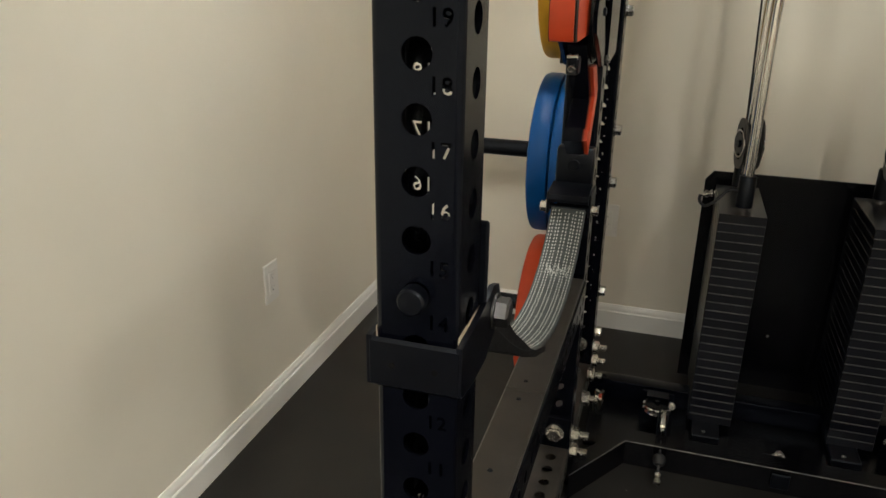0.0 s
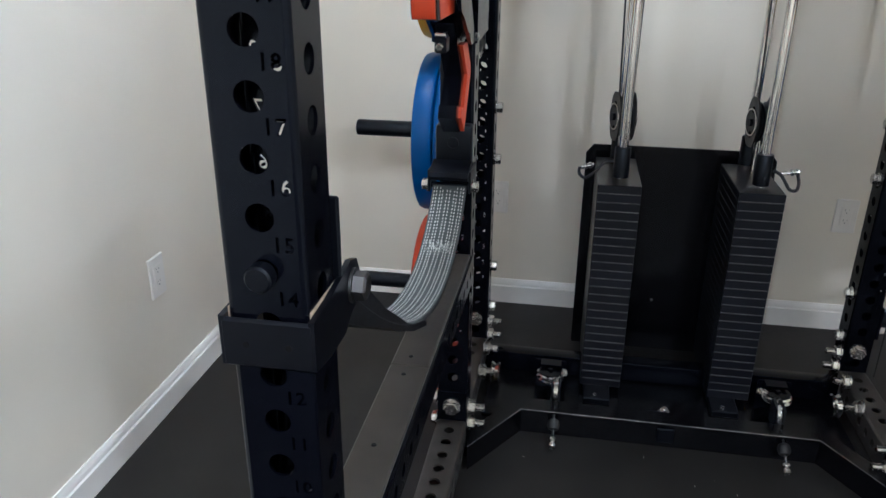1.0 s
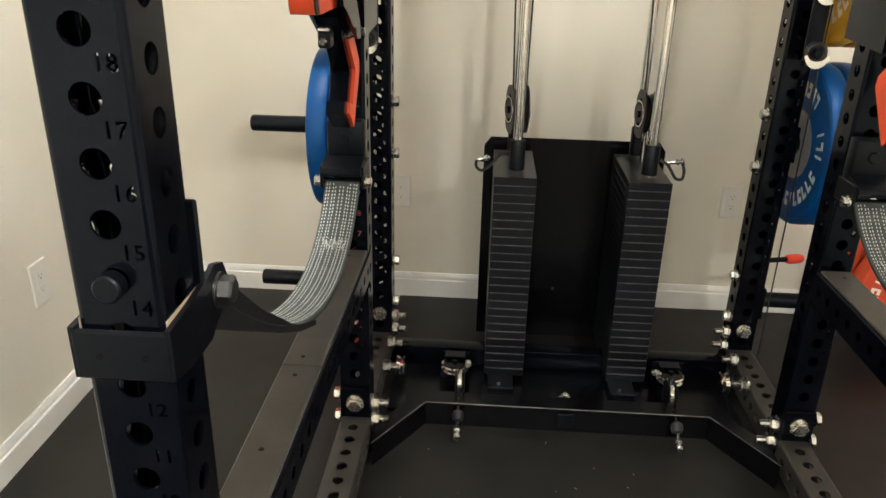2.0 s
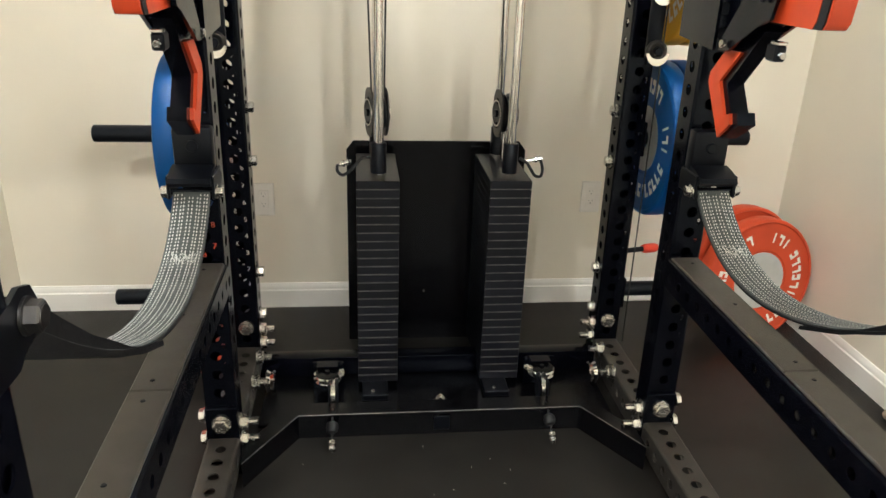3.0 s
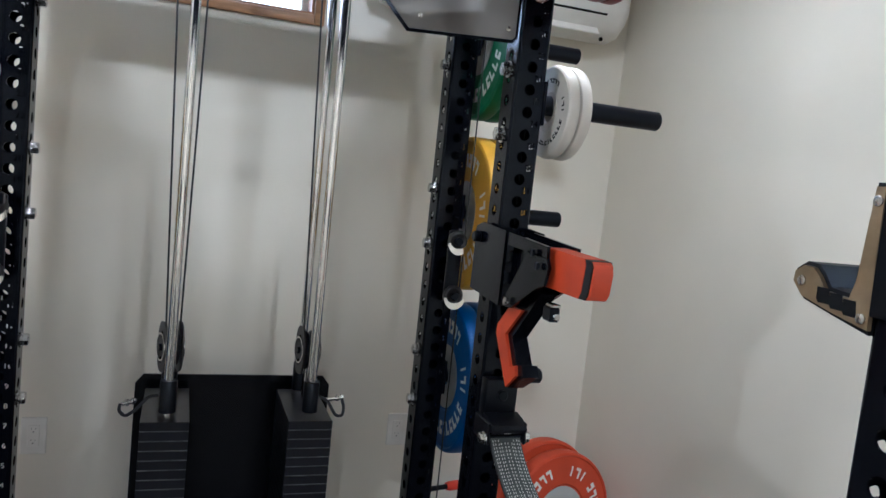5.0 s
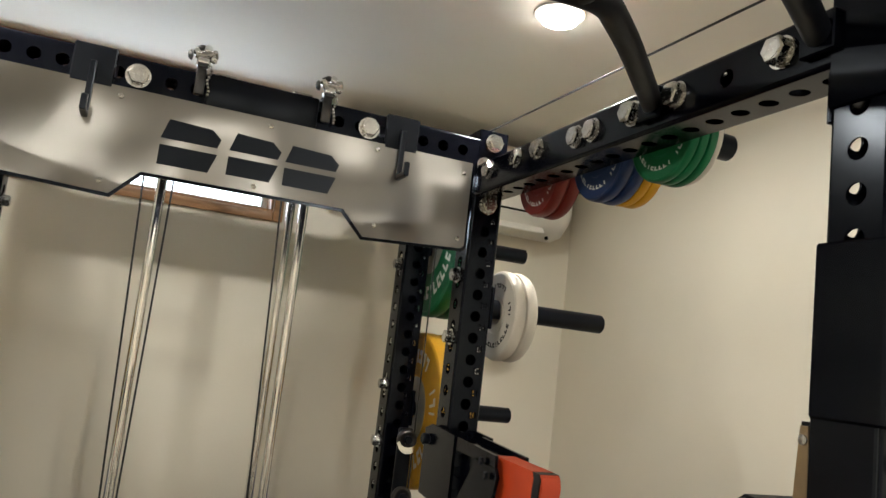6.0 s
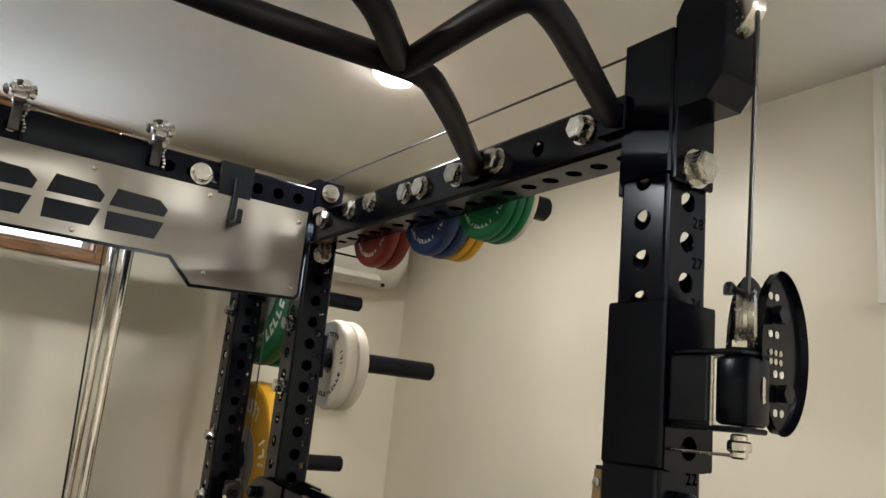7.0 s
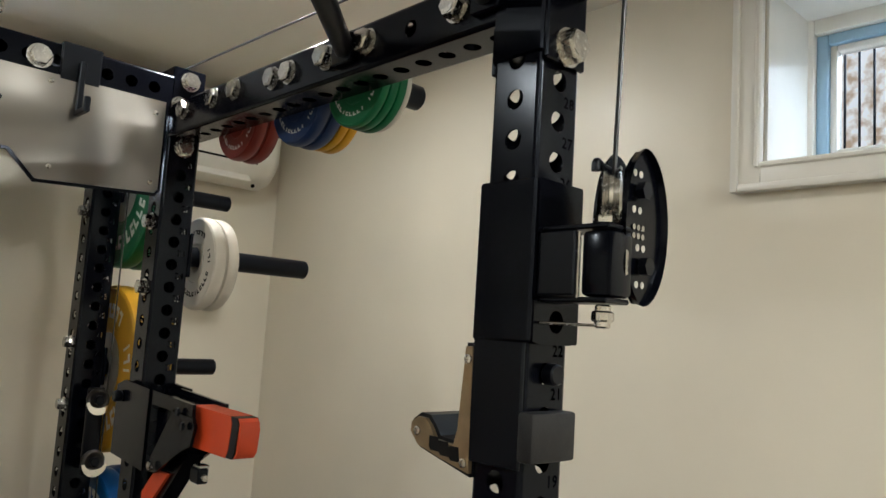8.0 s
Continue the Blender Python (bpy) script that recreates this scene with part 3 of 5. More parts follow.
def perforated_tube(length, holes, radius=0.0131, n=16, wall=0.0032, corner=0.006, numbered=False):
    """A square tube along +z from the origin. holes: for the faces -y, +x, +y, -x the list of hole heights."""
    s = Shape()
    h = HALF
    c = corner
    frames = [(Vector((1, 0, 0)), Vector((0, -1, 0))), (Vector((0, 1, 0)), Vector((1, 0, 0))),
              (Vector((-1, 0, 0)), Vector((0, 1, 0))), (Vector((0, -1, 0)), Vector((-1, 0, 0)))]
    e = h - c
    zed = Vector((0, 0, 1))
    for (u, nrm), zs in zip(frames, holes):
        zs = sorted(z for z in zs if radius * 1.3 < z < length - radius * 1.3)
        if numbered and abs(nrm.y) > 0.5:
            verts, faces = numbered_face(length, zs, e, wall, radius, n)
            s.add([u * p.x + zed * p.y + nrm * (h - wall / 2 + p.z) for p in verts], faces)
            continue
        cuts = [0.0]
        cells = []
        for i, z in enumerate(zs):
            lo = z - min(PITCH / 2, (z - zs[i - 1]) / 2 if i else PITCH / 2, z - 0.0)
            hi = z + min(PITCH / 2, (zs[i + 1] - z) / 2 if i + 1 < len(zs) else PITCH / 2, length - z)
            cells.append((lo, hi, z))
        last = 0.0
        put = lambda a, z, d=h: u * a + zed * z + nrm * d
        for lo, hi, z in cells:
            if lo - last > 1e-4:
                s.add([put(-e, last), put(e, last), put(e, lo), put(-e, lo)], [(0, 1, 2, 3)])
            ring = [put(radius * math.cos(2 * math.pi * k / n), z + radius * math.sin(2 * math.pi * k / n)) for k in range(n)]
            inner = [p - nrm * wall for p in ring]
            outer = []
            for k in range(n):
                a = 2 * math.pi * k / n
                ca, sa = math.cos(a), math.sin(a)
                t = min(e / abs(ca) if abs(ca) > 1e-6 else 9, ((hi - z) if sa > 0 else (z - lo)) / abs(sa) if abs(sa) > 1e-6 else 9)
                outer.append(put(t * ca, z + t * sa))
            corners = [put(e, hi), put(-e, hi), put(-e, lo), put(e, lo)]
            verts = ring + inner + outer + corners
            faces = []
            angc = [math.atan2(hi - z, e), math.atan2(hi - z, -e), math.atan2(lo - z, -e) % (2 * math.pi), math.atan2(lo - z, e) % (2 * math.pi)]
            for k in range(n):
                m = (k + 1) % n
                faces.append((k, m, n + m, n + k))
                a0, a1 = 2 * math.pi * k / n, 2 * math.pi * (k + 1) / n
                mid = [3 * n + j for j in range(4) if a0 + 1e-6 < angc[j] < a1 - 1e-6]
                faces.append((k, 2 * n + k, *mid, 2 * n + m, m))
            s.add(verts, faces)
            last = hi
        if length - last > 1e-4:
            s.add([put(-e, last), put(e, last), put(e, length), put(-e, length)], [(0, 1, 2, 3)])
    for (u, nrm), (u2, nrm2) in zip(frames, frames[1:] + frames[:1]):
        o = u * e + nrm * e
        arc = [o + c * (math.cos(a) * nrm + math.sin(a) * u) for a in (0, math.pi / 6, math.pi / 3, math.pi / 2)]
        verts = arc + [p + zed * length for p in arc]
        s.add(verts, [(i, i + 1, 5 + i, 4 + i) for i in range(3)])
    s.add([(-e, -e, length - 0.002), (e, -e, length - 0.002), (e, e, length - 0.002), (-e, e, length - 0.002)], [(0, 1, 2, 3)])
    return s


def tube_mesh(s, name):
    m = bpy.data.meshes.new(name)
    m.from_pydata(s.v, [], s.f)
    m.shade_smooth()
    m.set_sharp_from_angle(angle=radians(35))
    return m


def series(lo, hi, offset):
    k = math.ceil((lo - offset) / PITCH)
    out = []
    while offset + k * PITCH < hi:
        out.append(offset + k * PITCH)
        k += 1
    return out


front_holes = series(0.10, TOP - 0.02, ZH)
side_holes = series(0.10, TOP - 0.02, ZH + PITCH / 2)
TOPS = (1.90, 1.948, 1.960)
UPRIGHTS = [tube_mesh(perforated_tube(h, [front_holes, side_holes, front_holes, side_holes], numbered=True), "upright") for h in TOPS]

rack = thing("power_rack", (0, 0.8, 0), "black powder-coated steel power rack with perforated uprights", "power rack")
uprights = {}
for side, sx in (("l", -X), ("r", X)):
    for row, yy in enumerate((Y0, Y1, Y2)):
        u = part("upright", UPRIGHTS[row], BLACK, rack)
        u.matrix_basis = Matrix.Translation((sx, yy, 0.0))
        uprights[side, row] = u
        foot = Shape().box((-0.055, -0.055, 0.0), (0.055, 0.055, 0.008), 0.003)
        part("foot_plate", foot.turn(Matrix.Translation((sx, yy, 0))), BLACK, rack)


def beam(a, b, name, offset=0.0254, label="", material=BLACK, side=None):
    """A perforated tube between two points, level."""
    a, b = Vector(a), Vector(b)
    d = b - a
    zs = series(0.03, d.length - 0.02, offset)
    m = tube_mesh(perforated_tube(d.length, [zs, side or zs, zs, side or zs]), name)
    z = d.normalized()
    x = Vector((0, 0, 1)).cross(z).normalized()
    y = z.cross(x)
    rot = Matrix((x, y, z)).transposed().to_4x4()
    ob = part(name, m, material, rack, label)
    ob.matrix_basis = Matrix.Translation(a) @ rot
    return ob


ZB, ZT = 1.822, 1.887
for sx in (-X, X):
    beam((sx, HALF, ZB), (sx, Y1 - HALF, ZB), "upper_side_beam", offset=0.030, side=[0.210 - HALF])
    beam((sx, Y1 + HALF, ZT), (sx, Y2 - HALF, ZT), "upper_rear_beam")
    beam((sx, HALF, 0.060), (sx, Y1 - HALF, 0.060), "lower_side_beam", 0.0373, "black floor beam with wall reflection in its colour", SHEEN_BLACK)
    beam((sx, Y1 + HALF, 0.060), (sx, Y2 - HALF, 0.060), "lower_rear_beam", 0.0254, "black floor beam with wall reflection in its colour", SHEEN_BLACK)
beam((-X + HALF, Y1, ZT), (X - HALF, Y1, ZT), "top_crossmember", offset=0.035)
beam((-X + HALF, Y2, ZT), (X - HALF, Y2, ZT), "rear_crossmember")


def hex_bolt(at, normal, r=0.0175, length=0.014, washer=True, stud=0.0):
    """A hexagonal head on a washer, optionally with the thread sticking out."""
    s = Shape()
    n = Vector(normal).normalized()
    p = Vector(at)
    if washer:
        s.lathe(p, n, [(r * 1.18, 0), (r * 1.18, 0.003)], 20)
    s.lathe(p + n * 0.003, n, [(r * 1.0, 0), (r * 1.0, length * 0.85), (r * 0.88, length)], 6)
    s.lathe(p + n * (0.003 + length), n, [(r * 0.72, 0), (r * 0.70, 0.0006)], 14)
    if stud:
        s.lathe(p + n * (0.003 + length), n, [(r * 0.5, 0), (r * 0.5, stud), (r * 0.35, stud + 0.002)], 12)
    return s


def bolt(at, normal, **kw):
    return part("bolt", hex_bolt(at, normal, **kw), ZINC, rack, "zinc hex bolt with washer")


F = HALF + 0.0005
IX = X - HALF - 0.0005
# right and left upper bolts
for sg in (-1, 1):
    bolt((sg * X, Y1 - F, 1.919), (0, -1, 0), r=0.019)
    bolt((sg * X, Y1 - F, 1.765), (0, -1, 0), r=0.019)
    bolt((sg * (X - 0.022), Y1 - F - 0.002, 1.860), (0, -1, 0), r=0.016)
    bolt((sg * 0.245, Y1 - F, 1.887), (0, -1, 0), r=0.021)
    bolt((sg * X, Y0 - F - 0.008, 1.743), (0, -1, 0), r=0.021, length=0.018)
    for by in (0.112, 0.309, 0.418, 0.534, 0.588, 0.731, 0.822, 0.957):
        bolt((sg * IX, by, ZB + (0.003 if by < 0.7 else 0.010)), (-sg, 0, 0), r=0.0185, length=0.012 + 0.006 * (by < 0.5))
    bolt((sg * X, Y1 - F - 0.008, 0.147), (0, -1, 0), r=0.020)
    for bz in (0.128, 0.078):
        bolt((sg * IX, Y1 - 0.01, bz), (-sg, 0, 0), r=0.0195, length=0.016, stud=0.024)
    for bz in (0.824, 0.674, 0.335, 0.199):
        bolt((sg * IX, Y2 - 0.005, bz), (-sg, 0, 0), r=0.0155, length=0.016)
    for bz in (0.151, 0.104):
        bolt((sg * IX, Y2 - 0.02, bz), (-sg, 0, 0), r=0.0185, length=0.015, stud=0.022)
    for bz in (1.14, 1.30, 1.65):
        bolt((sg * IX, Y2 - 0.005, bz), (-sg, 0, 0), r=0.0155, length=0.016)
    for bz in (1.594, 1.446):
        bolt((sg * IX, Y1, bz), (-sg, 0, 0), r=0.0165, length=0.016)
    bolt((sg * IX, 1.285, 0.100), (-sg, 0, 0), r=0.0205, length=0.018, stud=0.022)
    bolt((sg * IX, 1.40, 0.113), (-sg, 0, 0), r=0.0195, length=0.016, stud=0.022)
    for bz in (0.165, 0.100):
        bolt((sg * (X + HALF + 0.0005), Y1 - 0.033, bz), (sg, 0, 0), r=0.0165, length=0.012)
    part("cable_roller", Shape().lathe((sg * 0.478, 1.352, 0.060), (1, 0, 0), [(0.010, -0.014), (0.030, -0.014), (0.034, -0.010), (0.028, 0.0), (0.034, 0.010), (0.030, 0.014), (0.010, 0.014)], 24), CHROME, rack, "chrome cable roller")
    bolt((sg * X, Y2 - F, 0.165), (0, -1, 0), r=0.019)
    # bracket plates where the beams meet the uprights
    gus = Shape().box((sg * X - 0.037, Y1 - F - 0.008, 0.122), (sg * X + 0.037, Y1 - F - 0.001, 0.19), 0.002)
    part("bracket_plate", gus, BLACK, rack)
    part("bracket_plate", Shape().box((sg * X - 0.0375, Y0 - F - 0.008, 1.722), (sg * X + 0.0375, Y0 - F - 0.001, 1.88), 0.002), BLACK, rack)
    part("bracket_plate", Shape().box((sg * X - 0.036, Y0 + HALF + 0.001, 1.716), (sg * X + 0.036, Y0 + HALF + 0.008, 1.781), 0.002), BLACK, rack)

# brushed face plate on a black backing, with a dark block mark
OUT = [(-0.500, 1.652), (-0.262, 1.640), (-0.210, 1.694), (0.210, 1.694), (0.262, 1.640), (0.500, 1.652), (0.507, 1.660), (0.507, 1.858), (-0.507, 1.858), (-0.507, 1.660)]


def shrink(pts, d):
    n = len(pts)
    out = []
    for i in range(n):
        p, a, b = Vector(pts[i]), Vector(pts[i - 1]), Vector(pts[(i + 1) % n])
        e1, e2 = (p - a).normalized(), (b - p).normalized()
        n1, n2 = Vector((-e1.y, e1.x)), Vector((-e2.y, e2.x))
        m = (n1 + n2).normalized()
        out.append(tuple(p + m * d / max(0.3, m.dot(n1))))
    return out


YP = Y1 - HALF + 0.001
part("face_plate_backing", Shape().slab(shrink(OUT, -0.007), lambda u, w, d: (u, YP - 0.003 + d, w), 0.004), BLACK, rack)
plate = part("face_plate", Shape().slab(OUT, lambda u, w, d: (u, YP - 0.006 + d, w), 0.0025), STEEL, rack, "brushed stainless steel header plate")
MARK = []
for x0, x1, z0, z1 in ((-0.184, -0.066, 1.716, 1.812), (-0.048, 0.060, 1.720, 1.812), (0.070, 0.188, 1.720, 1.810)):
    h = (z1 - z0) * 0.43
    MARK.append([(x0 + 0.012, z1), (x1 - 0.020, z1 - 0.004), (x1, z1 - 0.022), (x1 - 0.006, z1 - h), (x0, z1 - h)])
    MARK.append([(x0, z0 + h), (x1 - 0.004, z0 + h), (x1 - 0.018, z0), (x0, z0)])
for poly in MARK:
    part("dark_mark", Shape().slab(poly, lambda u, w, d: (u, YP - 0.0068 + d, w), 0.0006), BLACK_SATIN, plate, "dark block mark")
for px, pz in ((-0.488, 1.673), (-0.282, 1.662), (0.488, 1.673), (0.284, 1.669), (-0.486, 1.826), (0.486, 1.828), (0.012, 1.706), (-0.27, 1.838), (0.27, 1.842), (0.03, 1.842)):
    part("screw", Shape().lathe((px, YP - 0.006, pz), (0, -1, 0), [(0.006, 0), (0.0055, 0.002), (0.003, 0.003)], 10), ZINC, plate)

# multi-grip pull-up bars between the side beams
R_BAR = 0.0168
bars = [[(-0.24, 0.126, 1.826), (0.0, 0.149, 1.826), (0.24, 0.126, 1.826)], [(-0.09, -0.012, 1.826), (0.09, -0.012, 1.826)]]
for sg in (-1, 1):
    bars += [[(sg * 0.205, 0.129, 1.826), (sg * 0.266, 0.127, 1.826), (sg * 0.350, 0.200, 1.826), (sg * 0.522, 0.370, 1.825)],
             [(sg * 0.232, 0.124, 1.826), (sg * 0.232, -0.030, 1.826), (sg * 0.236, -0.104, 1.826), (sg * 0.296, -0.078, 1.826), (sg * 0.512, 0.052, 1.825)],
             [(sg * 0.218, 0.116, 1.826), (sg * 0.135, 0.026, 1.826), (sg * 0.078, -0.012, 1.826)]]
for pts in bars:
    part("pull_up_bar", Shape().pipe(pts, R_BAR, 18), BAR_BLACK, rack)
for sg in (-1, 1):
    for yy in (0.052, 0.366):
        part("bar_flange", Shape().box((min(sg * 0.508, sg * 0.520), yy - 0.025, 1.800), (max(sg * 0.508, sg * 0.520), yy + 0.025, 1.850), 0.002), BLACK, rack)


# ---------------------------------------------------------------- storage pegs and plates
def peg(sg, yy, z, end=0.930, r=0.0235):
    part("storage_peg", Shape().rod((sg * (X + HALF), yy, z), (sg * end, yy, z), r, 20, 0.003), BLACK_SATIN, rack, "black steel plate storage peg")
    part("peg_flange", Shape().box((min(sg * (X + HALF), sg * (X + HALF + 0.008)), yy - 0.037, z - 0.05), (max(sg * (X + HALF), sg * (X + HALF + 0.008)), yy + 0.037, z + 0.05), 0.002), BLACK, rack)


PEGS = [(Y2, 0.747), (Y2, 0.257), (Y2, 1.240), (Y2, 1.735), (Y1, 1.525)]
for sg in (-1, 1):
    for yy, z in PEGS:
        peg(sg, yy, z)


def disc_profile(R, T, hub, bore=0.0255):
    """Half section of a bumper plate: rounded tread, raised rim, dished face and a hub."""
    c = min(0.012, T * 0.3)
    one = [(bore, T * 0.36), (hub * 0.5, T * 0.355), (hub, T * 0.36), (hub * 1.03, T * 0.42), (R * 0.93, T * 0.42), (R * 0.945, T * 0.5), (R - c, T * 0.5), (R - c * 0.3, T * 0.5 - c * 0.3), (R, T * 0.5 - c)]
    return [(r, -h) for r, h in one] + [(r, h) for r, h in one[::-1]] + [(one[0][0], -one[0][1])]


def weight_plate(at, axis, R, T, material, hub_mat, ink, label, group, hub=0.10, number="", marks=True, name="weight_plate", spin=0.0, flip=True):
    """A round plate on a peg: body, hub ring, and light marks round the face."""
    at, axis = Vector(at), Vector(axis).normalized()
    w = thing(name, at, label, "weight plate", group)
    part("body", Shape().lathe(at, axis, disc_profile(R, T, hub), 48), material, w)
    ring = Shape()
    for sgn in (1, -1):
        ring.lathe(at + axis * sgn * T * 0.362, axis * sgn, [(0.026, 0), (hub * 0.95, 0), (hub * 0.95, 0.0015), (0.026, 0.0015), (0.026, 0)], 32)
    part("hub", ring, hub_mat, w, "pale steel hub")
    if marks:
        q = (-axis if flip else axis).to_track_quat("Z", "Y").to_matrix().to_4x4()
        rm = (hub + R * 0.93) / 2
        h = (R * 0.93 - hub) * (0.36 if R > 0.15 else 0.19)
        rnd = random.Random(7)
        zz = T * 0.42 + 0.0002
        glyphs = {}
        for start, count in ((0.4, 14), (3.5, 14)):
            for k in range(count):
                if k == 3:
                    continue
                a = start + spin - k * 0.188
                kind = rnd.randrange(3)
                if kind not in glyphs:
                    wid = rm * (0.072, 0.036, 0.064)[kind]
                    b = Shape().box((-h / 2, -wid, zz), (h / 2, -wid * 0.3, zz + 0.0006)) if kind != 1 else Shape().box((-h / 2, -wid * 0.6, zz), (h / 2, wid * 0.6, zz + 0.0006))
                    if kind != 1:
                        b.box((h * (0.1 if kind else 0.2), -wid * 0.3, zz), (h / 2, wid, zz + 0.0006))
                    if kind == 2:
                        b.box((-h / 2, -wid * 0.3, zz), (-h * 0.2, wid, zz + 0.0006))
                    glyphs[kind] = b.mesh("marking")
                ob = part("marking", glyphs[kind], ink, w)
                ob.matrix_basis = Matrix.Translation(at) @ q @ Matrix.Rotation(a, 4, "Z") @ Matrix.Translation((rm, 0, 0))
    return w


def row_on_peg(sg, yy, z, x0, items, group):
    x = x0
    for R, T, mat, hm, ink, label, hub in items:
        weight_plate((sg * (x + T / 2), yy, z - (0.005 if R > 0.15 else 0.011)), (sg, 0, 0), R, T, mat, hm, ink, label, group, hub)
        x += T + 0.001


g = "bumper plates on the storage pegs"
BL = "blue rubber bumper plate on a storage peg"
RL = "red rubber bumper plate on a storage peg"
YL = "yellow rubber bumper plate on a storage peg"
GL = "green rubber bumper plate on a storage peg"
WL = "white rubber change plate on a storage peg"
R45 = 0.225
XS = X + HALF + 0.012
row_on_peg(-1, Y2, 0.748, XS, [(R45, 0.057, BLUE_P, GREY_HUB, WHITE_INK, BL, 0.10), (R45, 0.057, BLUE_P, GREY_HUB, WHITE_INK, BL, 0.10)], g)
row_on_peg(1, Y2, 0.748, XS, [(R45, 0.057, BLUE_P, GREY_HUB, WHITE_INK, BL, 0.10), (R45, 0.057, BLUE_P, GREY_HUB, WHITE_INK, BL, 0.10)], g)
row_on_peg(-1, Y2, 0.257, XS, [(R45, 0.062, RED_P, GREY_HUB, WHITE_INK, RL, 0.10), (R45, 0.062, RED_P, GREY_HUB, WHITE_INK, RL, 0.10)], g)
row_on_peg(1, Y2, 1.240, XS, [(R45, 0.055, YELLOW_P, GREY_HUB, WHITE_INK, YL, 0.10), (R45, 0.055, YELLOW_P, GREY_HUB, WHITE_INK, YL, 0.10)], g)
row_on_peg(-1, Y2, 1.240, XS, [(R45, 0.055, YELLOW_P, GREY_HUB, WHITE_INK, YL, 0.10), (R45, 0.055, YELLOW_P, GREY_HUB, WHITE_INK, YL, 0.10)], g)
row_on_peg(1, Y2, 1.735, XS, [(0.2235, 0.045, GREEN_P, GREY_HUB, WHITE_INK, GL, 0.10), (0.2235, 0.045, GREEN_P, GREY_HUB, WHITE_INK, GL, 0.10)], g)
row_on_peg(1, Y1, 1.522, XS + 0.018, [(0.109, 0.030, WHITE_P, WHITE_P, DARK_INK, WL, 0.045), (0.109, 0.030, WHITE_P, WHITE_P, DARK_INK, WL, 0.045)], g)

# change plates on short posts outside the upper beam
g2 = "change plates on the upper beam"
for yy, stack in ((0.872, [(0.089, 0.030, DARKRED_P, "dark red rubber change plate on a short post")] * 2),
                  (0.638, [(0.089, 0.029, NAVY_P, "navy blue rubber change plate on a short post")] * 2 + [(0.087, 0.020, YELLOW_P, "yellow rubber change plate on a short post")] * 2),
                  (0.449, [(0.084, 0.017, GREEN_P, "green rubber change plate on a short post")] * 3 + [(0.079, 0.012, WHITE_P, "white rubber change plate on a short post")])):
    part("change_plate_post", Shape().rod((X + HALF, yy, ZB), (X + HALF + 0.130, yy, ZB), 0.0195, 20, 0.003), BLACK_SATIN, rack)
    x = X + HALF + 0.004
    for R, T, mat, label in stack:
        weight_plate((x + T / 2, yy, ZB - 0.0055), (1, 0, 0), R, T, mat, mat, WHITE_INK, label, g2, 0.042, spin=2.4)
        x += T + 0.001
    part("post_end", Shape().rod((x + 0.001, yy, ZB), (X + HALF + 0.152, yy, ZB), 0.0235, 20, 0.003), BLACK_SATIN, rack)

# two red plates leaning against the wall in the corner
lean = Vector((0.20, -0.97, 0.10)).normalized()
for c in (Vector((1.127, 1.660, 0.222)), Vector((1.097, 1.728, 0.240))):
    weight_plate(c, lean, 0.218, 0.060, RED_P, PALE_HUB, WHITE_INK, "red rubber bumper plate leaning in the corner", "red plates in the corner", 0.105, spin=0.9, flip=False)

# ---------------------------------------------------------------- weight stack unit
unit = thing("cable_weight_stack", (0, 1.45, 0), "black selectorised cable stack unit with twin weight columns", "weight stack")
YS, YE = 1.372, 1.658
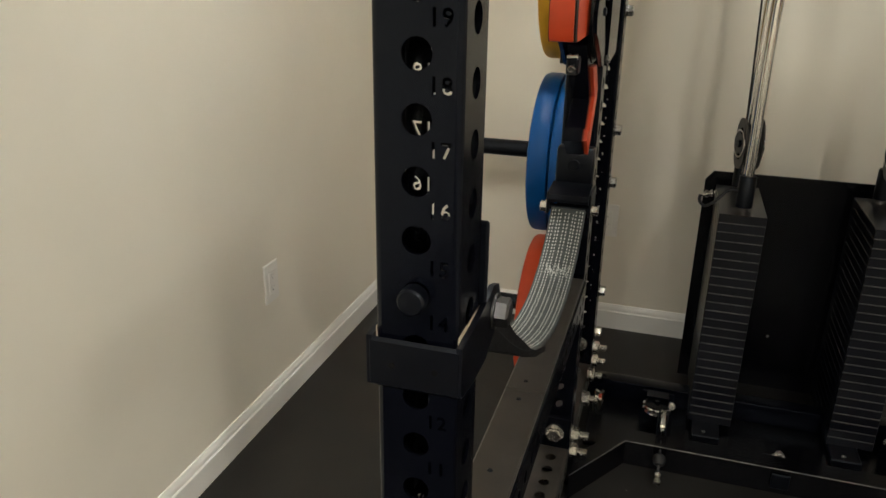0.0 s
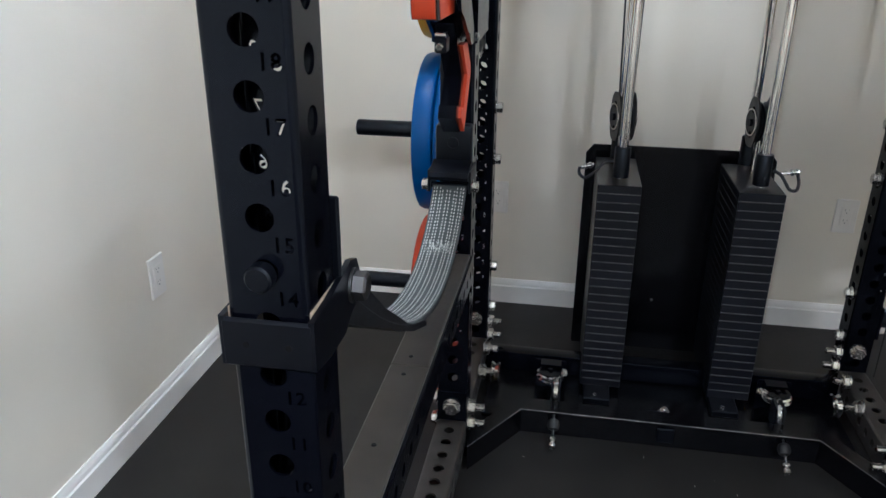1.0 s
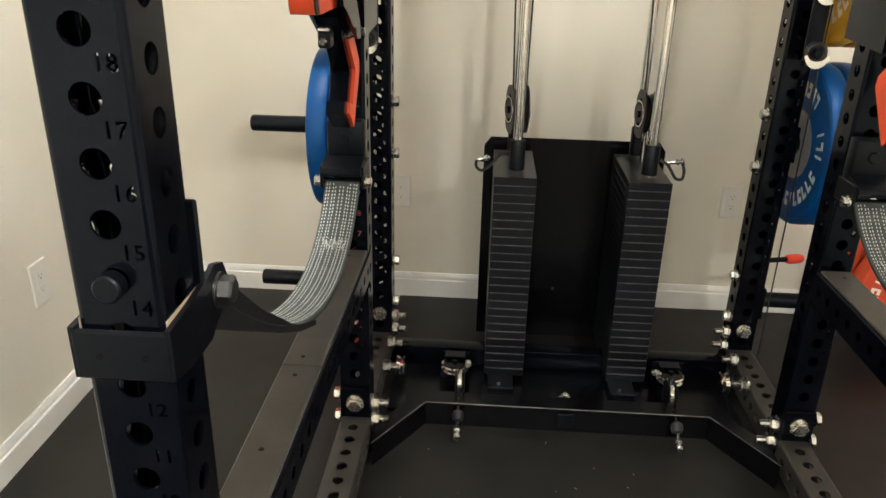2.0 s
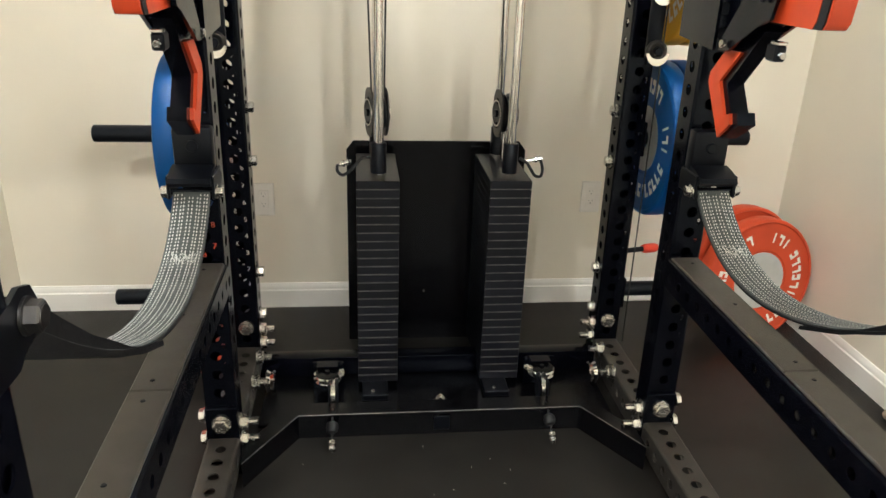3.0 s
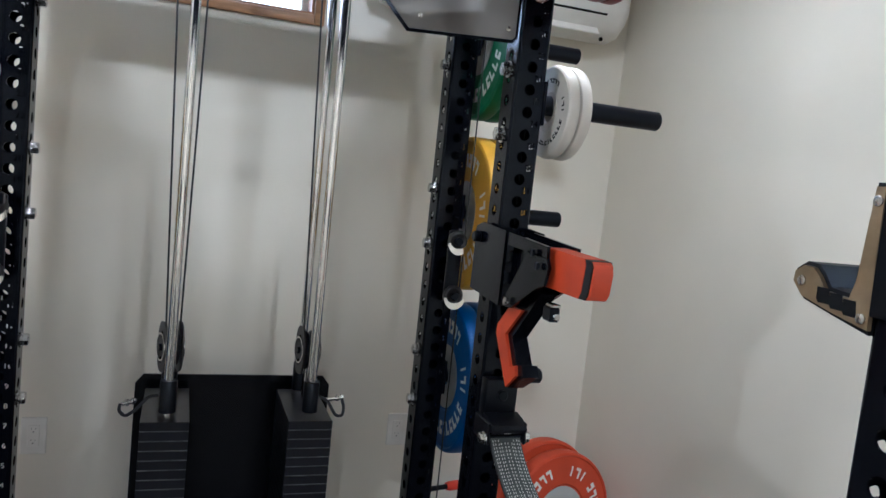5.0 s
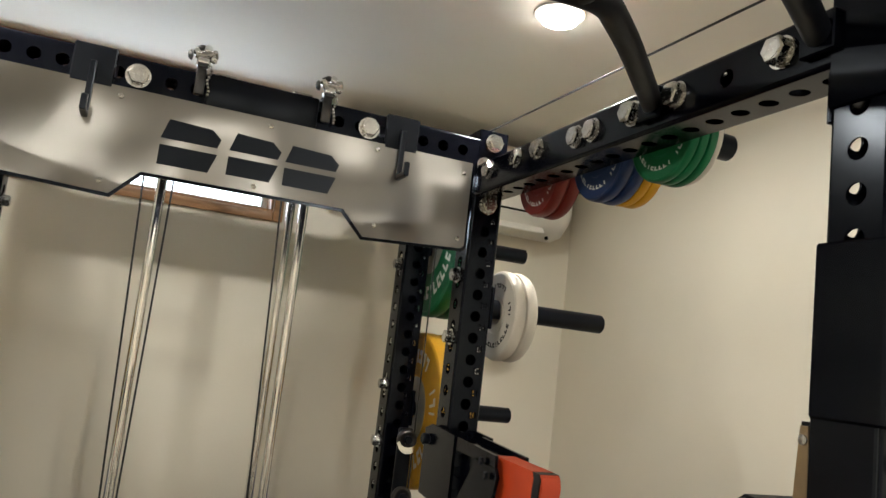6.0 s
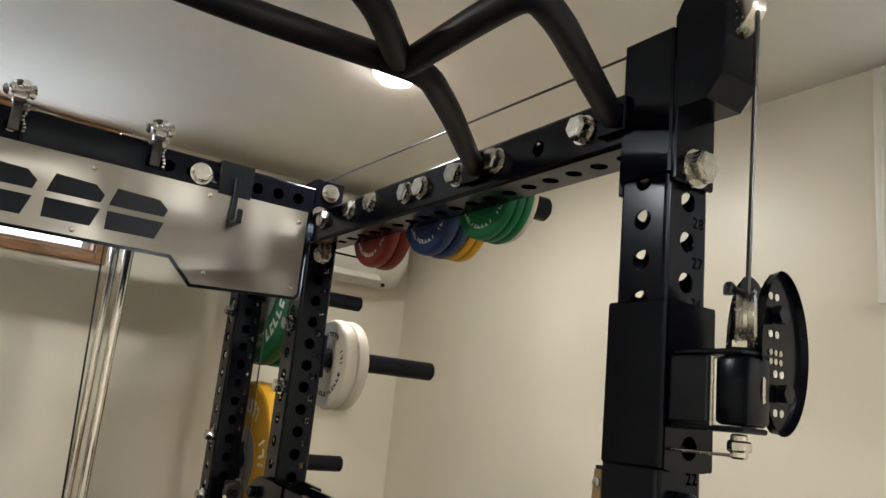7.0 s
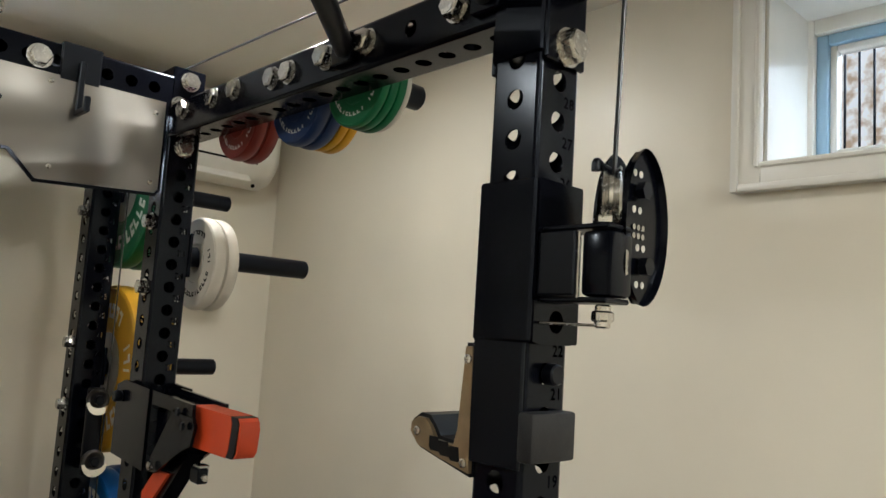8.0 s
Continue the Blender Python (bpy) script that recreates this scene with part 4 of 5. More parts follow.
for sg, cx, rx, turned in ((-1, -0.168, -0.165, 16), (1, 0.195, 0.199, 9)):
    n_plates = 25
    z = 0.036
    t = (0.661 - 0.036) / n_plates
    for k in range(n_plates):
        part("weight_plate_block", Shape().box((cx - 0.058, YS, z), (cx + 0.058, YE, z + t - 0.0022), 0.0014), STACK, unit)
        if k < n_plates - 1:
            # thin paler strip fills the gap above each block
            part("spacer_shim", Shape().box((cx - 0.0572, YS + 0.0008, z + t - 0.0022), (cx + 0.0572, YE - 0.001, z + t)), PALE_EDGE, unit)
        z += t
    part("column_collar", Shape().lathe((rx, YS + 0.060, 0.667), (0, 0, 1), [(0.0215, 0), (0.0215, 0.080), (0.0195, 0.083), (0.013, 0.083)], 24), BLACK_SATIN, unit)
    part("column_collar", Shape().lathe((rx, YS + 0.262, 0.667), (0, 0, 1), [(0.0215, 0), (0.0215, 0.080), (0.0195, 0.083), (0.013, 0.083)], 24), BLACK_SATIN, unit)
    part("selector_stem", Shape().rod((rx, YS + 0.16, 0.667), (rx, YS + 0.16, 0.775), 0.0095, 16), CHROME, unit)
    for dy in (0.060, 0.262):
        part("guide_rod", Shape().rod((rx, YS + dy, 0.66), (rx, YS + dy, 1.95), 0.0127, 18), CHROME, unit, "polished chrome guide rod")
    swing = Matrix.Translation((rx - 0.002, YS + 0.16, 0.812)) @ Matrix.Rotation(radians(turned), 4, "Z")
    hub = part("pulley", Shape().lathe((-0.013, 0, 0), (1, 0, 0), [(0.012, 0), (0.051, 0), (0.055, 0.004), (0.046, 0.013), (0.055, 0.022), (0.051, 0.026), (0.012, 0.026)], 32).turn(swing), BLACK_SATIN, unit)
    for dx in (-0.024, 0.020):
        o = [(0.040 * math.copysign(abs(math.cos(a)) ** 0.7, math.cos(a)), 0.068 * math.sin(a)) for a in [i * math.pi / 14 for i in range(28)]]
        cheek = part("pulley_cheek", Shape().slab(o, lambda u, w, d, dx=dx: (dx + d, u, w), 0.004).turn(swing), DARK_STEEL, hub, "dark polished pulley side plate")
    for dx, e in ((-0.0245, -1), (0.0245, 1)):
        part("rim_ring", Shape().lathe((dx, 0, 0), (e, 0, 0), [(0.0375, 0), (0.0375, 0.003), (0.0335, 0.003), (0.0335, 0), (0.0375, 0)], 32).turn(swing), CHROME, hub, "bright pulley rim")
    part("axle_nut", Shape().rod((-0.032, 0, 0), (0.030, 0, 0), 0.011, 6).turn(swing), BLACK_SATIN, hub)
    # dark discs paint the shade in the side plate's holes
    for w in (0.034, -0.034):
        part("cheek_hole_shade", Shape().rod((-0.0248, 0.0, w), (-0.0242, 0.0, w), 0.009, 14).turn(swing), SLOT, hub)
    for x0, x1 in ((-0.016, -0.052), (0.018, 0.030)):
        part("cable", Shape().rod((rx + x0, YS + 0.16, 0.83), (rx + x1, YS + 0.16, 1.93), 0.0026, 8), CABLE, unit)
    # selector pin on a short looped cord
    if sg > 0:
        pin = part("selector_pin", Shape().rod((cx + 0.045, YS + 0.05, 0.702), (cx + 0.085, YS + 0.05, 0.708), 0.0055, 12, 0.002).lathe((cx + 0.070, YS + 0.05, 0.706), (1, 0, 0.15), [(0.006, 0), (0.009, 0.003), (0.009, 0.007), (0.0065, 0.009), (0.0065, 0.013), (0.0095, 0.016), (0.0095, 0.021), (0.006, 0.023)], 14), CHROME, unit, "chrome selector pin")
        part("cord", Shape().pipe([(cx + 0.028, YS + 0.05, 0.710), (cx + 0.048, YS + 0.045, 0.700), (cx + 0.070, YS + 0.03, 0.664), (cx + 0.088, YS + 0.03, 0.662), (cx + 0.094, YS + 0.04, 0.682), (cx + 0.088, YS + 0.05, 0.704)], 0.0042, 10), RUBBER, pin)
    else:
        pin = part("selector_pin", Shape().rod((cx - 0.070, YS + 0.05, 0.700), (cx - 0.105, YS + 0.05, 0.690), 0.0055, 12, 0.002).lathe((cx - 0.075, YS + 0.05, 0.6985), (-1, 0, -0.25), [(0.006, 0), (0.009, 0.003), (0.009, 0.007), (0.0065, 0.009), (0.0065, 0.013), (0.0095, 0.016), (0.0095, 0.021), (0.006, 0.023)], 14), CHROME, unit, "chrome selector pin")
        part("cord", Shape().pipe([(cx - 0.020, YS + 0.05, 0.712), (cx - 0.042, YS + 0.045, 0.712), (cx - 0.072, YS + 0.03, 0.680), (cx - 0.095, YS + 0.03, 0.664), (cx - 0.110, YS + 0.04, 0.676), (cx - 0.108, YS + 0.05, 0.690)], 0.0042, 10), RUBBER, pin)
part("rear_shroud", Shape().slab([(-0.256, 0.0), (0.302, 0.0), (0.302, 0.660), (0.281, 0.687), (-0.235, 0.687), (-0.256, 0.660)], lambda u, w, d: (u, 1.700 + d, w), 0.006), GLOSS_BLACK, unit, "gloss black rear shroud panel")
# zinc stud added for a small highlight on the shroud
part("shroud_screw", Shape().lathe((-0.007, 1.700, 0.178), (0, -1, 0), [(0.006, 0), (0.005, 0.003), (0.002, 0.004)], 10), ZINC, unit)
part("base_pan", Shape().box((-0.50, 1.200, 0.004), (0.50, 1.573, 0.018), 0.003), GLOSS_BLACK, unit)
part("rear_base_beam", Shape().box((-0.515, 1.443, 0.018), (0.515, 1.493, 0.080), 0.004), BLACK, unit)
part("inner_base_beam", Shape().box((-0.10, 1.520, 0.018), (0.13, 1.555, 0.040), 0.004), BLACK, unit)
# bent front base plate: upright lip and sloping top flange
lip = Shape()
line = [(-0.508, 0.965), (-0.386, 1.157), (0.386, 1.157), (0.508, 0.965)]
back = [(-0.508, 1.050), (-0.399, 1.214), (0.399, 1.214), (0.508, 1.050)]
verts = [(x, y, 0.0) for x, y in line] + [(x, y, 0.072) for x, y in line] + [(x, y, 0.072) for x, y in back] + [(x, y, 0.066) for x, y in back] + [(x, y + 0.006, 0.066) for x, y in line] + [(x, y + 0.006, 0.0) for x, y in line]
lip.add(verts, [(r * 4 + i, r * 4 + i + 1, ((r + 1) % 6) * 4 + i + 1, ((r + 1) % 6) * 4 + i) for r in range(6) for i in range(3)])
part("front_base_plate", lip, GLOSS_BLACK, unit)
# thin beads draw the highlight along the base plate and pan edges
bead = Shape()
for (xa, ya), (xb, yb) in zip(line, line[1:]):
    bead.rod((xa, ya - 0.0003, 0.0722), (xb, yb - 0.0003, 0.0722), 0.0012, 6)
part("edge_highlight", bead, PALE_EDGE, unit, "edge highlight put in as a thin bright bead")
part("edge_highlight", Shape().rod((-0.50, 1.573, 0.0182), (0.50, 1.573, 0.0182), 0.0012, 6), PALE_EDGE, unit)
part("base_tab", Shape().box((-0.022, 1.148, 0.018), (0.022, 1.1555, 0.060), 0.002), BLACK_SATIN, unit)
part("base_bolt", hex_bolt((0.006, 1.258, 0.034), (0, -0.35, 1), r=0.015, length=0.016, stud=0.010), ZINC, unit)
part("base_block", Shape().box((-0.028, 1.237, 0.018), (0.028, 1.277, 0.034), 0.002), BLACK_SATIN, unit)
for sg in (-1, 1):
    part("stack_foot", Shape().box((sg * 0.178 - 0.038, 1.297, 0.018), (sg * 0.178 + 0.038, YS + 0.10, 0.038), 0.003), BLACK_SATIN, unit)
    part("stack_foot_bolt", Shape().rod((sg * 0.178 - 0.006, 1.314, 0.038), (sg * 0.178 - 0.006, 1.314, 0.043), 0.006, 10), ZINC, unit)
    px, py = sg * 0.314, 1.325
    low = part("low_pulley", Shape().lathe((px, py, 0.078), (0, 0, 1), [(0.010, 0), (0.035, 0), (0.039, 0.003), (0.030, 0.009), (0.030, 0.011), (0.039, 0.017), (0.035, 0.020), (0.010, 0.020)], 28), CHROME, unit, "shiny horizontal cable pulley")
    part("pulley_cap", Shape().lathe((px, py, 0.098), (0, 0, 1), [(0.034, 0), (0.034, 0.003), (0.008, 0.004), (0.007, 0.010), (0.001, 0.011)], 28), GLOSS_BLACK, low)
    part("pulley_strap", Shape().box((px - 0.045, py + 0.040, 0.018), (px + 0.045, py + 0.046, 0.112), 0.002).box((px - 0.030, py + 0.010, 0.109), (px + 0.030, py + 0.046, 0.113), 0.001), BLACK, low)
    fx = sg * 0.296
    swivel = part("swivel_pulley", Shape().lathe((fx - 0.009, py - 0.075, 0.084), (1, 0, 0), [(0.008, 0), (0.037, 0), (0.040, 0.003), (0.034, 0.009), (0.040, 0.015), (0.037, 0.018), (0.008, 0.018)], 24), CHROME, unit, "chrome vertical pulley")
    part("pulley_yoke", Shape().box((fx - 0.013, py - 0.115, 0.052), (fx - 0.010, py - 0.06, 0.118), 0.001).box((fx + 0.010, py - 0.115, 0.052), (fx + 0.013, py - 0.06, 0.118), 0.001), BLACK_SATIN, swivel)
    end = part("cable_stop", Shape().lathe((fx, 1.147, 0.060), (0, -0.35, -0.3), [(0.004, 0), (0.014, 0.006), (0.017, 0.018), (0.014, 0.030), (0.006, 0.034)], 18), RUBBER, unit)
    part("cable_eye", Shape().lathe((fx, 1.102, 0.030), (0, -0.5, -0.25), [(0.006, 0), (0.011, 0.004), (0.011, 0.012), (0.007, 0.016), (0.010, 0.02), (0.010, 0.03), (0.004, 0.034)], 14), ZINC, end)
    part("cable", Shape().pipe([(fx, py - 0.10, 0.06), (fx, 1.18, 0.072), (fx, 1.147, 0.06), (fx, 1.102, 0.032)], 0.003, 8), CABLE, end)
    for by, bz in ((1.312, 0.105), (1.352, 0.085)):
        part("pulley_bolt", hex_bolt((sg * 0.275, by, bz), (0, -1, 0.2), r=0.008, length=0.007), ZINC, unit)

# ---------------------------------------------------------------- flip-down safeties
def safety_arm(sg):
    a = thing("flip_down_safety", (sg * X, 0.5, 0.50), "black steel safety arm with plastic liner, set between uprights", "safety arm", "safety arms")
    x = sg * 0.553
    m = tube_mesh(perforated_tube(Y1 - W - 0.016, [[], series(0.03, 1.0, 0.04), [], series(0.03, 1.0, 0.04)], radius=0.0105), "tube")
    rot = Matrix((Vector((1, 0, 0)), Vector((0, 0, -1)), Vector((0, 1, 0)))).transposed().to_4x4()
    t = part("tube", m, BLACK, a)
    t.matrix_basis = Matrix.Translation((x, HALF + 0.008, 0.531)) @ rot
    for y0, y1 in ((HALF + 0.01, 0.506), (0.508, Y1 - HALF - 0.012)):
        part("liner", Shape().box((x - 0.034, y0, 0.5693), (x + 0.034, y1, 0.577), 0.0025), UHMW, a, "black plastic liner strip")
    for sy in (0.075, 0.28, 0.477, 0.537, 0.77, 0.985):
        part("liner_screw", Shape().lathe((x + sg * 0.004, sy, 0.5771), (0, 0, 1), [(0.0045, 0), (0.0035, 0.0012), (0.0015, 0.0014)], 10), BLACK_SATIN, a)
    part("end_hook", Shape().box((x - 0.0375, Y1 - HALF - 0.007, 0.474), (x + 0.0375, Y1 - HALF - 0.001, 0.569), 0.002), BLACK, a)
    part("end_hook", Shape().box((x - 0.0375, HALF + 0.001, 0.474), (x + 0.0375, HALF + 0.007, 0.569), 0.002), BLACK, a)


for sg in (-1, 1):
    safety_arm(sg)


# ---------------------------------------------------------------- strap safeties
def strap_safety(sg):
    s = thing("strap_safety", (sg * X, 0.55, 0.66), "grey-green webbing safety strap slung between black brackets", "safety strap", "strap safeties")
    x = sg * X
    P = [Vector((0.090, 0.915)), Vector((0.36, 0.69)), Vector((0.74, 0.53)), Vector((0.957, 0.768))]
    pts = []
    for k in range(65):
        t = k / 64
        b = [math.comb(3, i) * t ** i * (1 - t) ** (3 - i) for i in range(4)]
        pts.append(sum((w * p for w, p in zip(b, P)), Vector((0, 0))))
    n = len(pts)
    hw, th = 0.0375, 0.0045
    rows = []
    for i, p in enumerate(pts):
        d = (pts[min(i + 1, n - 1)] - pts[max(i - 1, 0)]).normalized()
        up = Vector((-d.y, d.x))
        rows.append((p, up))
    web = Shape()
    cols = [(-hw, 0), (-hw + 0.002, th / 2), (hw - 0.002, th / 2), (hw, 0), (hw - 0.002, -th / 2), (-hw + 0.002, -th / 2)]
    verts = [(x + u, p.x + up.x * w, p.y + up.y * w) for p, up in rows for u, w in cols]
    faces = [(i * 6 + j, i * 6 + (j + 1) % 6, (i + 1) * 6 + (j + 1) % 6, (i + 1) * 6 + j) for i in range(n - 1) for j in range(6)]
    part("webbing", web.add(verts, faces), WEBBING, s)
    under = Shape()
    cols2 = [(-hw * 0.99, -th / 2 - 0.0005), (hw * 0.99, -th / 2 - 0.0005), (hw * 0.99, -th / 2 - 0.0035), (-hw * 0.99, -th / 2 - 0.0035)]
    verts = [(x + u, p.x + up.x * w, p.y + up.y * w) for p, up in rows for u, w in cols2]
    faces = [(i * 4 + j, i * 4 + (j + 1) % 4, (i + 1) * 4 + (j + 1) % 4, (i + 1) * 4 + j) for i in range(n - 1) for j in range(4)]
    part("backing_web", under.add(verts, faces), RUBBER, s, "black backing layer")
    upper = [(0.078, 0.950), (0.116, 0.925), (0.161, 0.885), (0.232, 0.827), (0.300, 0.781), (0.352, 0.744), (0.40, 0.716), (0.50, 0.671)]
    lower = [(0.50, 0.662), (0.40, 0.704), (0.352, 0.730), (0.300, 0.757), (0.248, 0.790), (0.121, 0.860), (0.065, 0.893)] if sg < 0 else [(0.50, 0.664), (0.40, 0.708), (0.352, 0.735), (0.300, 0.764), (0.227, 0.810), (0.135, 0.866), (0.065, 0.903)]
    part("folded_loop", Shape().slab(upper + lower, lambda u, w, d: (x - 0.0372 + d, u, w), 0.0744), LOOP, s, "black folded webbing loop")
    # dashed stitching
    length = [0.0]
    for i in range(1, n):
        length.append(length[-1] + (pts[i] - pts[i - 1]).length)

    def on(dist):
        dist = max(0, min(length[-1] - 1e-6, dist))
        i = next(k for k in range(1, n) if length[k] >= dist) - 1
        f = (dist - length[i]) / (length[i + 1] - length[i])
        return rows[i][0].lerp(rows[i + 1][0], f), rows[i][1].lerp(rows[i + 1][1], f).normalized()

    def dash(shape, u0, d0, u1, d1, w=0.0011):
        a, ua = on(d0)
        b, ub = on(d1)
        e = th / 2 + 0.0007
        side = Vector((d1 - d0, u1 - u0)).normalized() * w
        q = []
        for (u, p, up) in ((u0, a, ua), (u1, b, ub)):
            for sgn in (-1, 1):
                q.append((x + u + sgn * side.x, p.x + up.x * e, p.y + up.y * e))
        shape.add([q[0], q[1], q[3], q[2]], [(0, 1, 2, 3)])
    for u in (-0.0320, -0.0265, -0.0185, -0.0130, -0.0035, 0.0035, 0.0130, 0.0185, 0.0265, 0.0320):
        st = Shape()
        d = 0.02 + 0.004 * (abs(u) % 0.002) / 0.002
        while d < length[-1] - 0.015:
            dash(st, u, d, u + 0.0003, d + 0.0046)
            d += 0.0088
        part("stitching", st, STITCH, s, "white dashed stitching")
    box_st = Shape()
    rnd = random.Random(3)
    c0 = length[-1] - 0.170
    for k in range(44):
        u0, u1 = rnd.uniform(-0.03, 0.03), rnd.uniform(-0.03, 0.03)
        d0, d1 = c0 + rnd.uniform(-0.020, 0.020), c0 + rnd.uniform(-0.020, 0.020)
        if k < 6:
            u0, u1, d0, d1 = -0.03, 0.03, c0 - 0.021 + 0.042 * (k % 2), c0 - 0.021 + 0.042 * (k % 2) + rnd.uniform(-.003, .003)
        dash(box_st, u0, d0, u1, d1 + 0.0001, 0.0006)
    part("bar_tack", box_st, STITCH, s, "cross-stitched white bar tack")
    # rear bracket on the middle upright
    br = Shape().box((x - 0.0400, 0.993, 0.795), (x + 0.0400, Y1 - F - 0.002, 0.888), 0.007)
    part("rear_bracket", br, BLACK_SATIN, s)
    part("rear_bracket_cap", Shape().slab([(0.9925, 0.812), (0.962, 0.807), (0.936, 0.798), (0.930, 0.789), (0.935, 0.781), (0.9925, 0.781)], lambda u, w, d: (x - 0.0425 + d, u, w), 0.085), BLACK_SATIN, s)
    for e in (-1, 1):
        part("rear_ear", Shape().box((x + e * 0.0445 - 0.003, 0.942, 0.751), (x + e * 0.0445 + 0.003, 1.028, 0.801), 0.002), BLACK_SATIN, s)
    part("pin", Shape().rod((x, 0.993, 0.851), (x, 0.985, 0.851), 0.0125, 18, 0.002), BLACK_SATIN, s)
    for e in (-1, 1):
        part("bolt", hex_bolt((x + e * 0.0478, 0.958, 0.764), (e, 0, 0), r=0.0125, length=0.011), ZINC, s, "zinc hex bolt")
    part("axle", Shape().rod((x - 0.042, 0.958, 0.764), (x + 0.042, 0.958, 0.764), 0.007, 12), BLACK_SATIN, s)
    # front bracket wraps the front upright
    fr = Shape()
    fr.box((x - 0.0440, -0.0455, 0.899), (x + 0.0440, -0.0392, 0.948), 0.003)
    for e in (-1, 1):
        o = [(-0.0450, 0.960), (-0.0450, 0.911), (-0.005, 0.904), (0.045, 0.903), (0.080, 0.904), (0.112, 0.912), (0.124, 0.936), (0.112, 0.958), (0.090, 0.965), (0.050, 0.968), (0.0, 0.962)]
        o = [(u - (0.022 if u > 0.06 else 0.0), w - 0.010 + (0.008 if u > 0.06 else 0.0)) for u, w in o]
        fr.slab(o, lambda u, w, d, e=e: (x + e * 0.0390 + e * d, u, w), 0.0055)
    fr.box((x - 0.0435, 0.0388, 0.913), (x + 0.0435, 0.0455, 1.038), 0.002)
    part("front_bracket", fr, BLACK_SATIN, s)
    for e in (-1, 1):
        part("bracket_liner", Shape().box((x + e * 0.0383 - 0.0004, -0.036, 0.906), (x + e * 0.0383 + 0.0006, 0.037, 0.955)), CARD, s, "tan plastic liner")
    for e in (-1, 1):
        part("bolt", hex_bolt((x + e * 0.0450, 0.071, 0.934), (e, 0, 0), r=0.0155, length=0.013), DARK_STEEL, s, "dark steel hex bolt")
    part("axle", Shape().rod((x - 0.042, 0.071, 0.934), (x + 0.042, 0.071, 0.934), 0.010, 12), ZINC, s)
    part("front_pin", Shape().rod((x, -0.0385, ZH + 14 * PITCH), (x, -0.055, ZH + 14 * PITCH), 0.0125, 20, 0.002), BLACK_SATIN, s)
    # near-black discs stand in for two shaded holes in the bracket
    for dx in (-0.02, 0.02):
        part("hole_shade_disc", Shape().rod((x + dx, -0.0462, 0.923), (x + dx, -0.0454, 0.923), 0.003, 8), SLOT, s)


for sg in (-1, 1):
    strap_safety(sg)


# ---------------------------------------------------------------- orange roller hooks on the middle uprights
def roller_hook(sg):
    h = thing("roller_j_hook", (sg * X, 1.0, 0.95), "black adjustable bar hook with orange plastic pad and edges", "bar hook", "orange-lined hooks")

    def slab(pts, x0, x1):
        return Shape().slab(pts, lambda u, w, d: (sg * (x0 + d), u, w), x1 - x0)
    # clamp round the upright
    for e0, e1 in ((X - HALF - 0.009, X - HALF - 0.002), (X + HALF + 0.002, X + HALF + 0.009)):
        part("clamp_side", slab([(0.985, 1.085), (1.160, 1.095), (1.160, 1.245), (1.120, 1.258), (0.985, 1.250)], e0, e1), BLACK, h)
    part("clamp_front", Shape().box((min(sg * (X - HALF), sg * (X + HALF)), 1.068, 1.085), (max(sg * (X - HALF), sg * (X + HALF)), 1.0785, 1.250), 0.002), BLACK_SATIN, h)
    # triangular arm, two cheeks with a window
    for e0, e1 in ((0.516, 0.523), (0.583, 0.590)):
        arm = slab([(0.995, 1.250), (0.790, 1.240), (0.788, 1.216), (0.995, 1.222)], e0, e1)
        extra = slab([(0.872, 1.222), (0.788, 1.217), (0.776, 1.20), (0.788, 1.163), (0.822, 1.150), (0.930, 1.090), (0.968, 1.088), (0.958, 1.116)], e0, e1)
        arm.add(extra.v, extra.f)
        part("arm_cheek", arm, BLACK, h)
    part("arm_core", slab([(0.985, 1.236), (0.800, 1.230), (0.800, 1.165), (0.930, 1.095), (0.985, 1.095)], 0.535, 0.570), BLACK, h)
    pad = [(0.826, 1.236), (0.822, 1.158), (0.683, 1.158), (0.675, 1.172), (0.669, 1.221), (0.675, 1.233)]
    part("pad", slab(pad, 0.534, 0.578), ORANGE, h, "orange plastic pad")
    cap = [(0.6735, 1.2325), (0.6675, 1.221), (0.6735, 1.172), (0.6815, 1.1585), (0.660, 1.159), (0.652, 1.170), (0.646, 1.222), (0.653, 1.2315)]
    part("end_cap", slab(cap, 0.5345, 0.5775), RUBBER, h, "black end cap")
    part("end_face", slab([(0.652, 1.231), (0.645, 1.222), (0.651, 1.170), (0.659, 1.1595), (0.653, 1.161), (0.644, 1.172), (0.639, 1.210), (0.644, 1.226)], 0.537, 0.575), ORANGE, h, "orange end face")
    edge = [(0.940, 1.090), (0.878, 1.092), (0.948, 1.026), (0.904, 0.962), (0.882, 0.972), (0.874, 0.952), (0.918, 0.915), (0.996, 1.016), (0.994, 1.038)]
    edge = [(y + 0.018, z) for y, z in edge]
    part("orange_edge", slab(edge, 0.529, 0.536), ORANGE, h, "orange plastic edge")
    leg = [(0.944, 1.092), (0.828, 1.150), (0.815, 1.138), (0.925, 1.024), (0.886, 0.972), (0.862, 0.978), (0.850, 0.955), (0.916, 0.913), (0.994, 1.016), (0.992, 1.038)]
    leg = [(y + 0.018, z) for y, z in leg]
    part("leg", slab(leg, 0.5365, 0.572), BLACK, h)
    part("pivot", hex_bolt((sg * 0.5135, 0.935, 1.104), (-sg, 0, 0), r=0.009, length=0.007, washer=False), ZINC, h)
    for py, pz in ((0.835, 1.222), (0.810, 1.198)):
        part("pivot", hex_bolt((sg * 0.5135, py, pz), (-sg, 0, 0), r=0.008, length=0.005, washer=False), BLACK_SATIN, h)
